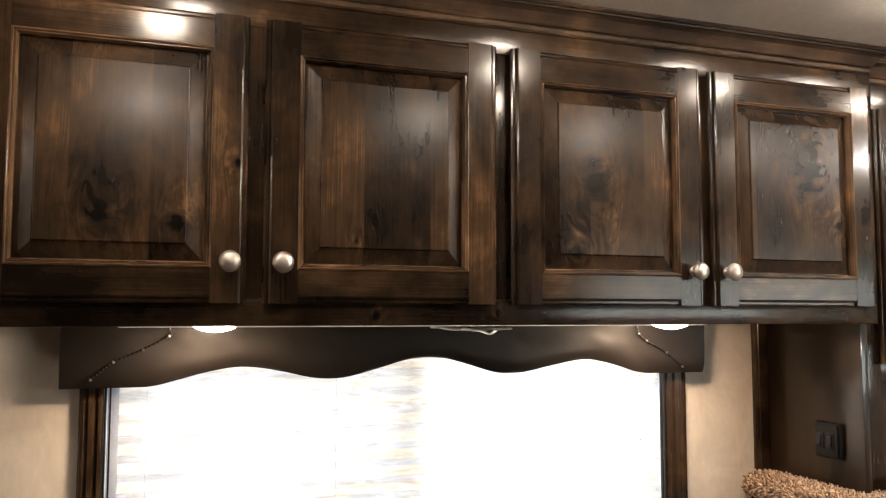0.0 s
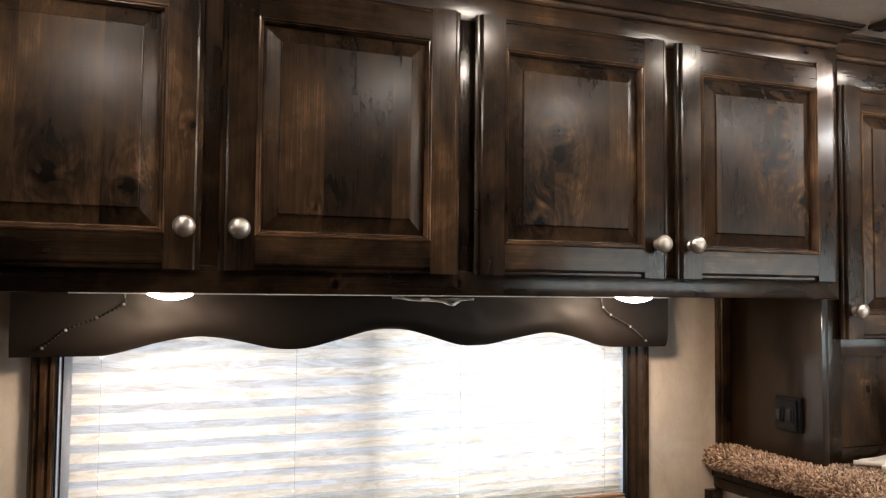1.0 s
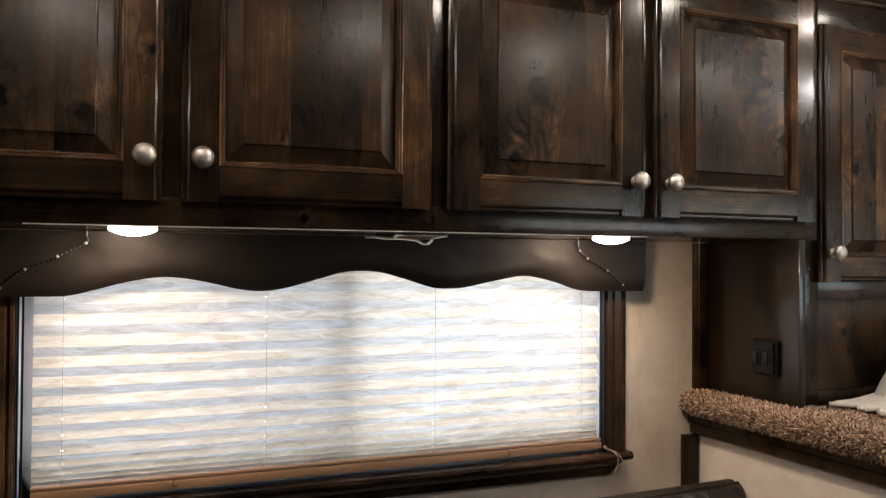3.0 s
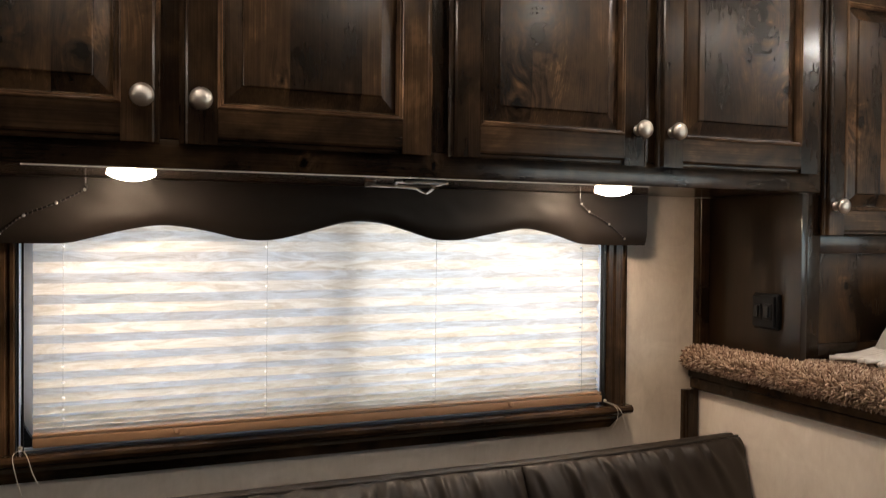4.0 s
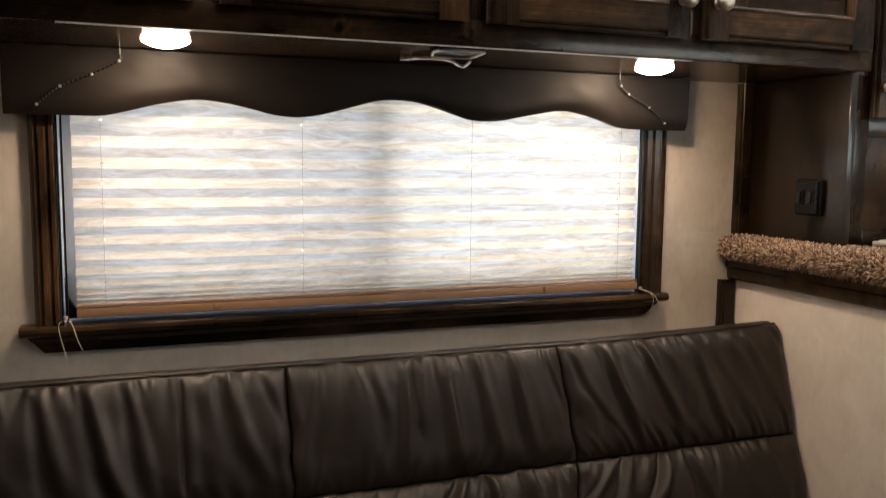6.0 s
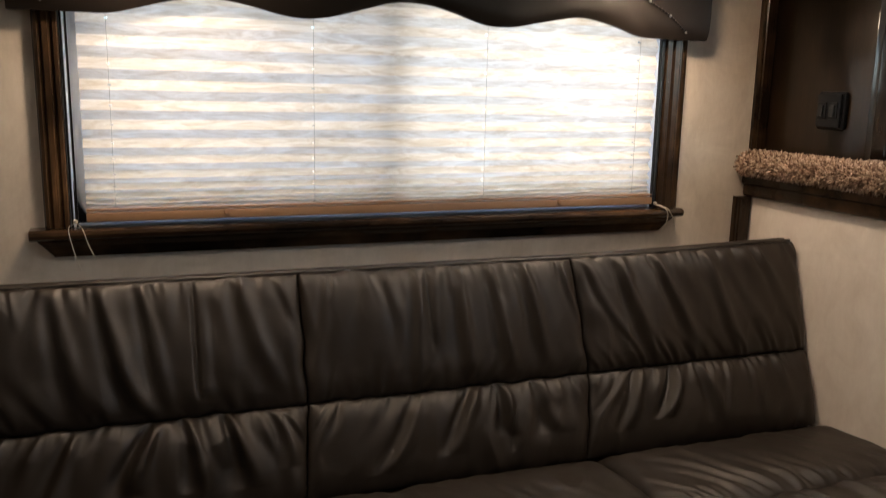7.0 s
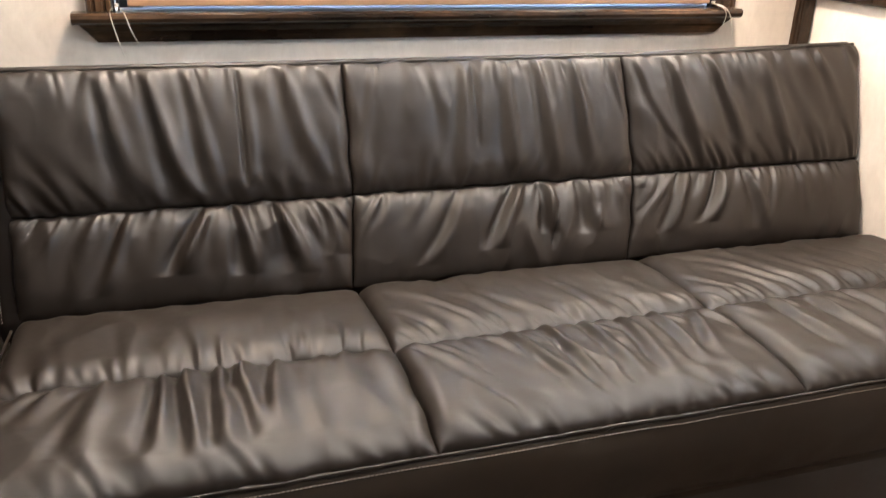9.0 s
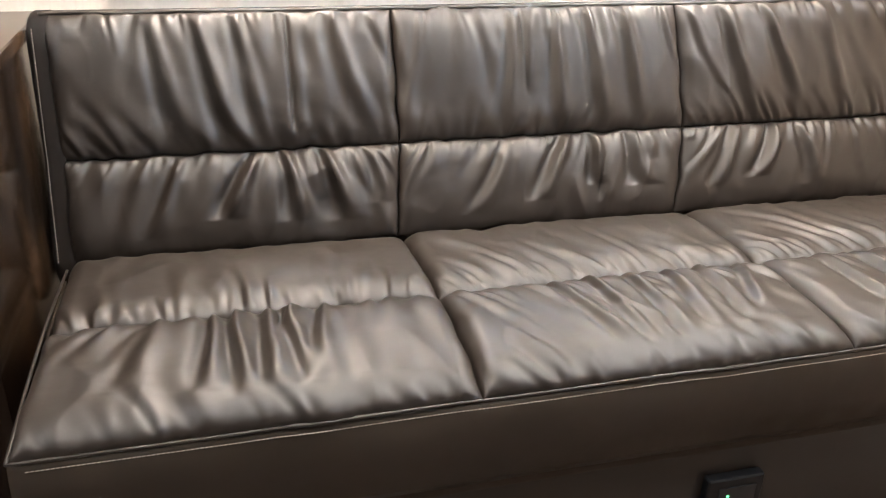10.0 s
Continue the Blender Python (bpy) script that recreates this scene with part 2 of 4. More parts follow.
def sweep(stations, profile, closed_ends=True):
    """Sweeps a closed profile (out, up) along stations (point, out direction)."""
    bm = bmesh.new()
    rings = []
    for p, o in stations:
        rings.append([bm.verts.new((p[0] + o[0] * a, p[1] + o[1] * a, p[2] + b)) for a, b in profile])
    n = len(profile)
    for r, s in zip(rings, rings[1:]):
        for i in range(n):
            bm.faces.new((r[i], r[(i + 1) % n], s[(i + 1) % n], s[i]))
    if closed_ends:
        bm.faces.new(rings[0])
        bm.faces.new(rings[-1][::-1])
    return bm


def prism(poly, y0, y1, bevel=0.0):
    """Extrudes an outline in x and z from y0 to y1."""
    bm = bmesh.new()
    a = [bm.verts.new((x, y0, z)) for x, z in poly]
    b = [bm.verts.new((x, y1, z)) for x, z in poly]
    f = bm.faces.new(a)
    bm.faces.new(b[::-1])
    n = len(poly)
    for i in range(n):
        bm.faces.new((a[i], b[i], b[(i + 1) % n], a[(i + 1) % n]))
    if bevel:
        bmesh.ops.bevel(bm, geom=f.edges[:], offset=bevel, segments=3, affect="EDGES")
    return bm


def lathe(profile, centre, axis="z", steps=28):
    """Turns a profile (radius, along) round an axis."""
    bm = bmesh.new()
    rings = []
    for r, h in profile:
        ring = []
        for i in range(steps):
            a = 2 * math.pi * i / steps
            c, s = r * math.cos(a), r * math.sin(a)
            ring.append(bm.verts.new({"z": (c, s, h), "y": (c, h, s), "x": (h, c, s)}[axis]))
        rings.append(ring)
    for r, s in zip(rings, rings[1:]):
        for i in range(steps):
            bm.faces.new((r[i], r[(i + 1) % steps], s[(i + 1) % steps], s[i]))
    bm.faces.new(rings[0])
    bm.faces.new(rings[-1])
    bmesh.ops.remove_doubles(bm, verts=bm.verts, dist=1e-6)
    bmesh.ops.translate(bm, verts=bm.verts, vec=centre)
    return bm


def tube(points, radius, steps=6, bm=None):
    """A round cord through points."""
    bm = bm or bmesh.new()
    pts = [Vector(p) for p in points]
    rings = []
    for i, p in enumerate(pts):
        d = (pts[min(i + 1, len(pts) - 1)] - pts[max(i - 1, 0)]).normalized()
        q = d.to_track_quat("Z", "Y").to_matrix()
        rings.append([bm.verts.new(p + q @ Vector((radius * math.cos(2 * math.pi * k / steps), radius * math.sin(2 * math.pi * k / steps), 0))) for k in range(steps)])
    for r, s in zip(rings, rings[1:]):
        for k in range(steps):
            bm.faces.new((r[k], r[(k + 1) % steps], s[(k + 1) % steps], s[k]))
    bm.faces.new(rings[0][::-1])
    bm.faces.new(rings[-1])
    return bm


def curve_through(points, n):
    """Smooth points through a few given ones."""
    p = [Vector(q) for q in points]
    p = [2 * p[0] - p[1]] + p + [2 * p[-1] - p[-2]]
    out = []
    for i in range(1, len(p) - 2):
        for k in range(n):
            u = k / n
            a, b, c, d = p[i - 1:i + 3]
            out.append(0.5 * (2 * b + (c - a) * u + (2 * a - 5 * b + 4 * c - d) * u * u + (3 * b - a - 3 * c + d) * u ** 3))
    return out + [p[-2]]


def structure(name, bm, material, label, category):
    return tagged(part(name, bm, material), label, category, "", "structure")


# ---------- the shell of the room ----------
WALL_Y, CEIL_Z = 1.807, 1.980
WX0, WX1, WZ0, WZ1 = -0.0325, 1.1745, 0.917, 1.38
bm = box(-1.7, WX0, WALL_Y, WALL_Y + 0.06, -0.02, CEIL_Z + 0.05)
box(WX1, 3.96, WALL_Y, WALL_Y + 0.06, -0.02, CEIL_Z + 0.05, bm=bm)
box(WX0, WX1, WALL_Y, WALL_Y + 0.06, -0.02, WZ0, bm=bm)
box(WX0, WX1, WALL_Y, WALL_Y + 0.06, WZ1, CEIL_Z + 0.05, bm=bm)
structure("wall_north", bm, WALL, "mottled beige vinyl wall with a window opening behind the sofa", "wall")
structure("wall_west", box(-1.76, -1.7, -0.71, WALL_Y + 0.06, -0.02, CEIL_Z + 0.05), WALL, "plain mottled beige wall closing the room", "wall")
structure("wall_east", box(3.9, 3.96, -0.71, WALL_Y, -0.02, CEIL_Z + 0.05), WALL, "plain mottled beige wall closing the sleeping loft", "wall")
SX0, SX1, SZ0, SZ1 = 2.0, 3.8, 1.14, 1.66
bm = box(-1.7, SX0, -0.71, -0.65, -0.02, CEIL_Z + 0.05)
box(SX1, 3.9, -0.71, -0.65, -0.02, CEIL_Z + 0.05, bm=bm)
box(SX0, SX1, -0.71, -0.65, -0.02, SZ0, bm=bm)
box(SX0, SX1, -0.71, -0.65, SZ1, CEIL_Z + 0.05, bm=bm)
# closing wall out of view, coloured dark to keep haze off the doors
structure("wall_south", bm, WALL_DARK, "unseen dark brown closing wall with a loft window that lets daylight in", "wall")
structure("floor", box(-1.7, 3.9, -0.65, WALL_Y, -0.06, 0.0), FLOOR_MAT, "plain brown vinyl floor under the sofa", "floor")
structure("ceiling", box(-1.7, 3.9, -0.65, WALL_Y, CEIL_Z, CEIL_Z + 0.05), CEIL, "mottled cream ceiling board", "ceiling")
structure("ground", box(-200, 200, -200, 200, -1.0, -0.9), EARTH, "dry pale earth outside the window", "ground")
structure("ceiling_trim", box(1.528, 1.568, -0.6, 1.43, CEIL_Z - 0.012, CEIL_Z - 0.001, 0.003), WOOD_V, "dark wooden strip across the ceiling joint", "trim")

# half wall under the loft edge
HX = 1.449
structure("wall_loft_step", box(HX, HX + 0.05, -0.65, WALL_Y - 0.001, 0.001, 0.95), WALL_SIDE, "mottled pale beige half wall, brightened in colour, below the carpeted loft edge", "wall")
structure("loft_floor", box(HX + 0.05, 3.9, -0.65, WALL_Y - 0.001, 0.93, 1.0), FLOOR_MAT, "raised loft floor under the carpet", "floor")
cap_profile = [(0, 0.0), (0.016, 0.0), (0.02, 0.004), (0.02, 0.026), (0.026, 0.031), (0.026, 0.05), (0, 0.05)]
structure("loft_edge_trim", sweep([((HX - 0.0005, -0.6, 0.938), (-1, 0)), ((HX - 0.0005, WALL_Y - 0.002, 0.938), (-1, 0))], cap_profile), WOOD_H, "dark wooden trim board capping the half wall", "trim")


def corner_trim(x0, width, z0, z1):
    prof = [(0, 0), (width, 0), (width, 0.012), (width - 0.004, 0.016), (0.010, 0.016), (0.008, 0.013), (0.004, 0.013), (0, 0.009)]
    bm = bmesh.new()
    lo = [bm.verts.new((x0 + a, WALL_Y - b, z0)) for a, b in prof]
    hi = [bm.verts.new((x0 + a, WALL_Y - b, z1)) for a, b in prof]
    bm.faces.new(lo[::-1])
    bm.faces.new(hi)
    for i in range(len(prof)):
        bm.faces.new((lo[i], lo[(i + 1) % len(prof)], hi[(i + 1) % len(prof)], hi[i]))
    return bm


structure("corner_trim_upper", corner_trim(1.4355, 0.039, 1.0, 1.399), WOOD_V, "dark wooden corner strip beside the end panel", "trim")
structure("corner_trim_lower", corner_trim(1.4025, 0.0432, 0.3, 0.937), WOOD_V, "dark wooden corner strip below the loft edge", "trim")

# ---------- window ----------
win = thing("window_1", (0.55, WALL_Y + 0.03, WZ0), "dark wood cased sliding window with a bright pleated shade", "window", "", "structure")
flute = [(0, 0), (0, 0.012), (0.004, 0.018), (0.010, 0.020), (0.013, 0.016), (0.016, 0.016), (0.020, 0.021), (0.030, 0.021), (0.034, 0.016), (0.037, 0.016), (0.041, 0.022), (0.047, 0.022), (0.050, 0.019), (0.050, 0)]


def casing(x_out, sign, width):
    bm = bmesh.new()
    k = width / 0.05
    rows = [[bm.verts.new((x_out + sign * a * k, WALL_Y - b, z)) for a, b in flute] for z in (WZ0 + 0.001, 1.397)]
    n = len(flute)
    bm.faces.new(rows[0])
    bm.faces.new(rows[1])
    for i in range(n):
        bm.faces.new((rows[0][i], rows[0][(i + 1) % n], rows[1][(i + 1) % n], rows[1][i]))
    return bm


part("side_casing", casing(-0.0735, 1, 0.041), WOOD_CASING, win, "fluted dark wood casing")
part("side_casing", casing(1.2345, -1, 0.06), WOOD_CASING, win, "fluted dark wood casing")
stool = [(0, 0), (0.035, 0), (0.042, 0.004), (0.044, 0.010), (0.042, 0.016), (0.036, 0.019), (-0.02, 0.019), (-0.02, 0)]
part("sill", sweep([((-0.0975, WALL_Y, 0.898), (0, -1)), ((1.2345, WALL_Y, 0.898), (0, -1))], [(a if a > 0 else 0, b) for a, b in stool]), WOOD_H, win, "dark wood sill board with a rounded nose")
apron = [(0, 0.0), (0.010, 0.0), (0.013, 0.006), (0.018, 0.018), (0.026, 0.026), (0.026, 0.030), (0, 0.030)]
bm = bmesh.new()
rings = []
for side in (0, 1):
    rings.append([bm.verts.new(((-0.061 - b * 0.9) if side == 0 else (1.193 + b * 0.9), WALL_Y - a, 0.8645 + b * 1.1)) for a, b in apron])
n = len(apron)
for i in range(n):
    bm.faces.new((rings[0][i], rings[0][(i + 1) % n], rings[1][(i + 1) % n], rings[1][i]))
bm.faces.new(rings[0])
bm.faces.new(rings[1])
part("apron", bm, WOOD_H, win, "dark wood apron moulding below the sill")
for x0, x1 in ((WX0 + 0.001, WX0 + 0.006), (WX1 - 0.006, WX1 - 0.001)):
    part("jamb", box(x0, x1, WALL_Y - 0.012, WALL_Y + 0.06, WZ0 + 0.001, WZ1 - 0.001), FRAME_WHITE, win, "pale jamb lining")
part("jamb", box(WX0 + 0.006, WX1 - 0.006, WALL_Y + 0.002, WALL_Y + 0.06, WZ0 + 0.001, WZ0 + 0.004), FRAME_WHITE, win, "pale lining of the window bottom")
y0, y1 = WALL_Y + 0.03, WALL_Y + 0.055
fx0, fx1, fz0, fz1 = WX0 + 0.006, WX1 - 0.006, WZ0 + 0.004, WZ1
for x0, x1, z0, z1 in ((fx0, fx0 + 0.022, fz0, fz1), (fx1 - 0.022, fx1, fz0, fz1), (fx0 + 0.022, fx1 - 0.022, fz0, fz0 + 0.024), (fx0 + 0.022, fx1 - 0.022, fz1 - 0.02, fz1), (0.545, 0.583, fz0 + 0.024, fz1 - 0.02)):
    part("window_frame", box(x0, x1, y0, y1, z0, z1, 0.003), BLACK if z1 < 1.0 else FRAME_WHITE, win)
for x0, x1 in ((fx0 + 0.022, 0.545), (0.583, fx1 - 0.022)):
    pane = part("pane", box(x0, x1, y0 + 0.014, y0 + 0.018, fz0 + 0.024, fz1 - 0.02), GLASS, win, "clear window pane")
    pane.visible_shadow = False
part("insect_screen", box(fx0 + 0.022, 0.545, y0 + 0.004, y0 + 0.006, fz0 + 0.024, fz1 - 0.02), SCREEN, win, "dark insect screen over the sliding half")

for xg in (WX0 + 0.0025, WX0 + 0.0105, WX1 - 0.0055, WX1 - 0.0125):
    part("gasket", box(xg, xg + 0.003, WALL_Y - 0.0195, WALL_Y - 0.0125, WZ0 + 0.0015, WZ1), BLACK, win, "thin black rubber gasket")
for sgn, xc in ((1, fx0 + 0.0005), (-1, fx1 - 0.0005)):
    arc = [(xc, WZ0 + 0.0045)] + [(xc + sgn * 0.045 * (1 - math.sin(radians(a))), WZ0 + 0.0045 + 0.075 * (1 - math.cos(radians(a)))) for a in range(0, 91, 10)]
    part("rubber_corner", prism(arc if sgn > 0 else arc[::-1], WALL_Y + 0.012, WALL_Y + 0.028), BLACK, win, "rounded black rubber corner")

win2 = thing("window_2", ((SX0 + SX1) / 2, -0.68, SZ0), "plain bright loft window in the far wall", "window", "", "structure")
for x0, x1, z0, z1 in ((SX0, SX0 + 0.03, SZ0, SZ1), (SX1 - 0.03, SX1, SZ0, SZ1), (SX0 + 0.03, SX1 - 0.03, SZ0, SZ0 + 0.03), (SX0 + 0.03, SX1 - 0.03, SZ1 - 0.03, SZ1)):
    part("window_frame", box(x0, x1, -0.70, -0.66, z0, z1, 0.003), FRAME_WHITE, win2)
pane = part("pane", box(SX0 + 0.03, SX1 - 0.03, -0.685, -0.681, SZ0 + 0.03, SZ1 - 0.03), GLASS, win2, "clear window pane")
pane.visible_shadow = False

# ---------- pleated shade ----------
shade = thing("pleated_shade", (0.55, WALL_Y - 0.012, 0.935), "cream pleated window shade lowered over a tan rail", "shade")
levels = [0.9505, 0.9580, 0.9680, 0.9830, 1.0030, 1.0290, 1.0570, 1.0890, 1.1225, 1.1580, 1.1940, 1.2320, 1.2700, 1.3080, 1.3415, 1.3750]
BX0, BX1, BY = -0.0055, 1.160, WALL_Y - 0.005
CORDS = (0.043, 0.402, 0.755, 1.113)
HALF = 0.0212


def pleats():
    xs = sorted(set([BX0 + (BX1 - BX0) * i / 40 for i in range(41)] + [c + d for c in CORDS for d in (-0.0028, 0.0028)]))
    rows = []
    for a, b in zip(levels, levels[1:]):
        deep = min(0.013, math.sqrt(max(HALF ** 2 - ((b - a) / 2) ** 2, 1e-6)))
        rows.append((a, 0.0, True))
        for f in (0.2, 0.28):
            rows.append((a + (b - a) * f, deep * f * 2, False))
        rows.append((a + (b - a) * 0.5, deep, True))
        for f in (0.72, 0.80):
            rows.append((a + (b - a) * f, deep * (1 - f) * 2, False))
    rows.append((levels[-1], 0.0, True))
    verts = []
    for z, out, _ in rows:
        for x in xs:
            w = 0.0012 * noise.noise((x * 3, z * 40, 0.3)) + 0.0006 * noise.noise((x * 14, z * 90, 4))
            verts.append((x, BY - 0.006 + out + w, z + 0.0012 * noise.noise((x * 2.2, z * 9, 7))))
    nx = len(xs)
    faces = []
    for r in range(len(rows) - 1):
        hole = r % 6 == 1
        for i in range(nx - 1):
            mid = (xs[i] + xs[i + 1]) / 2
            if hole and any(abs(mid - c) < 0.0025 for c in CORDS):
                continue
            faces.append((r * nx + i, r * nx + i + 1, (r + 1) * nx + i + 1, (r + 1) * nx + i))
    return verts, faces


v, f = pleats()
grid_part("pleated_cloth", v, f, FABRIC, shade, "cream translucent pleated cloth", 25)
rail = part("bottom_rail", box(BX0, BX1, BY - 0.022, BY + 0.004, 0.927, 0.9440, 0.003), RAIL, shade, "tan bottom rail")
for x in (0.2345, 0.9265):
    part("rail_button", lathe([(0.0, -0.006), (0.004, -0.006), (0.006, -0.004), (0.006, 0)], (x, BY - 0.022, 0.9395), "y", 14), RAIL, rail, "small round tan button")
part("rail_lip", box(BX0, BX1, BY - 0.019, BY + 0.004, 0.9460, 0.9500, 0.0012), RAIL, shade, "thin lip above the bottom rail")
part("top_rail", box(BX0, BX1, BY - 0.02, BY + 0.012, 1.375, 1.396, 0.002), RAIL, shade)
for c in CORDS:
    part("lift_cord", tube([(c, BY - 0.0085, 0.9495), (c, BY - 0.0085, 1.376)], 0.0005, 5), CORD, shade, "thin lift cord")

# tied cord ends at the two sill corners
for x, pts in ((-0.024, ([(0.0, 0, 0.926), (-0.010, -0.026, 0.9195), (-0.003, -0.029, 0.88), (0.006, -0.027, 0.846)], [(0, 0, 0.927), (0.012, -0.026, 0.9195), (0.021, -0.029, 0.89), (0.032, -0.027, 0.864)])),
               (1.171, ([(0.0, 0, 0.926), (0.011, -0.024, 0.9205), (0.017, -0.030, 0.906), (0.013, -0.029, 0.885), (0.005, -0.027, 0.868)], [(0, 0, 0.927), (0.016, -0.024, 0.9205), (0.029, -0.030, 0.902), (0.037, -0.029, 0.880), (0.043, -0.028, 0.862)]))):
    tie = thing("tied_cord", (x, WALL_Y - 0.03, 0.926), "loose cream cord ends tied at the window sill", "cord", "tied shade cords")
    for p in pts:
        part("cord_end", tube(curve_through([(x + a, WALL_Y - 0.02 + b, c) for a, b, c in p], 6), 0.00075, 5), CORD, tie)
    part("knot", lathe([(0, -0.004), (0.004, -0.002), (0.004, 0.002), (0, 0.004)], (x, WALL_Y - 0.022, 0.929), "z", 10), CORD, tie)

# ---------- valance ----------
VAL_Y = 1.763
val = thing("window_valance", (0.577, VAL_Y, 1.285), "dark brown vinyl padded valance with a scalloped lower edge", "valance")
scallop = curve_through([(-0.1055, 0, 1.2845), (0.0, 0, 1.2845), (0.050, 0, 1.2855), (0.097, 0, 1.2965), (0.145, 0, 1.309), (0.200, 0, 1.3178), (0.245, 0, 1.3155), (0.292, 0, 1.307), (0.341, 0, 1.2955), (0.378, 0, 1.2915), (0.412, 0, 1.2935), (0.452, 0, 1.302), (0.502, 0, 1.316),
                         (0.547, 0, 1.3275), (0.585, 0, 1.3300), (0.628, 0, 1.3265), (0.676, 0, 1.314), (0.735, 0, 1.2965), (0.774, 0, 1.2938), (0.808, 0, 1.2960), (0.864, 0, 1.307), (0.945, 0, 1.320), (0.998, 0, 1.3135), (1.040, 0, 1.303), (1.088, 0, 1.2885), (1.141, 0, 1.2855), (1.2588, 0, 1.2850)], 4)
bm = bmesh.new()
rows = 12
prev = None
for p in scallop:
    col = []
    for k in range(rows + 1):
        u = k / rows
        z = p.z + (1.399 - p.z) * u
        puff = 0.010 * (1 - (2 * min(u * 3, 1) / 2 - 1) ** 2) * 0.9
        wr = 0.0024 * noise.noise((p.x * 10, z * 24, 2)) + 0.0014 * noise.noise((p.x * 30 + z * 25, z * 30, 5))
        col.append(bm.verts.new((p.x, VAL_Y - puff + wr, z)))
    col += [bm.verts.new((p.x, VAL_Y + 0.0095, 1.399)), bm.verts.new((p.x, VAL_Y + 0.0095, p.z))]
    if prev:
        for k in range(len(col)):
            bm.faces.new((prev[k], col[k], col[(k + 1) % len(col)], prev[(k + 1) % len(col)]))
    else:
        bm.faces.new(col)
    prev = col
bm.faces.new(prev)
part("padded_board", bm, VINYL_VAL, val, "", 60)


for x0, x1 in ((-0.1055, -0.0935), (1.2468, 1.2588)):
    part("end_return", box(x0, x1, VAL_Y + 0.010, WALL_Y - 0.001, 1.2865, 1.3985), VINYL_VAL, val, "short vinyl-covered end return")


def bead_chain(points, label):
    th = thing("bead_chain", points[0], label, "chain", "bead chains on the valance")
    pts = curve_through(points, 14)
    part("chain_link", tube(pts, 0.0011, 6), BLACK, th, "thin metal chain")
    for q in points[1:]:
        part("bead", lathe([(0, -0.0028), (0.0022, -0.0016), (0.0029, 0), (0.0022, 0.0016), (0, 0.0028)], q, "y", 12), STEEL, th, "shiny round bead")
    bm = bmesh.new()
    for q in pts[::2]:
        bmesh.ops.create_icosphere(bm, subdivisions=1, radius=0.0019, matrix=Matrix.Translation(q))
    part("bead_string", bm, DARK_STEEL, th, "", 180)["kind"] = "stuff"
    part("hanger", tube([points[0], (points[0][0], points[0][1], 1.4)], 0.0012, 6), STEEL, th)


bead_chain([(0.080, 1.742, 1.388), (0.0785, 1.743, 1.378), (0.034, 1.747, 1.354), (-0.016, 1.748, 1.332), (-0.053, 1.749, 1.301)], "thin shiny bead chain pinned across the dark valance")
bead_chain([(1.0725, 1.742, 1.387), (1.077, 1.743, 1.376), (1.0995, 1.747, 1.359), (1.152, 1.748, 1.332), (1.194, 1.749, 1.300)], "short shiny bead chain pinned at the valance end")

# ---------- upper cabinet ----------
FACE, DOOR = 1.478, 1.456
CB, CT = 1.400, CEIL_Z - 0.0005
CX0, CX1 = -0.262, 1.4895
DZ0, DZ1 = 1.436, 1.894
cab = thing("upper_cabinet", (0.6, 1.62, CB), "long dark-stained knotty wood upper cabinet with four raised-panel doors", "cabinet")


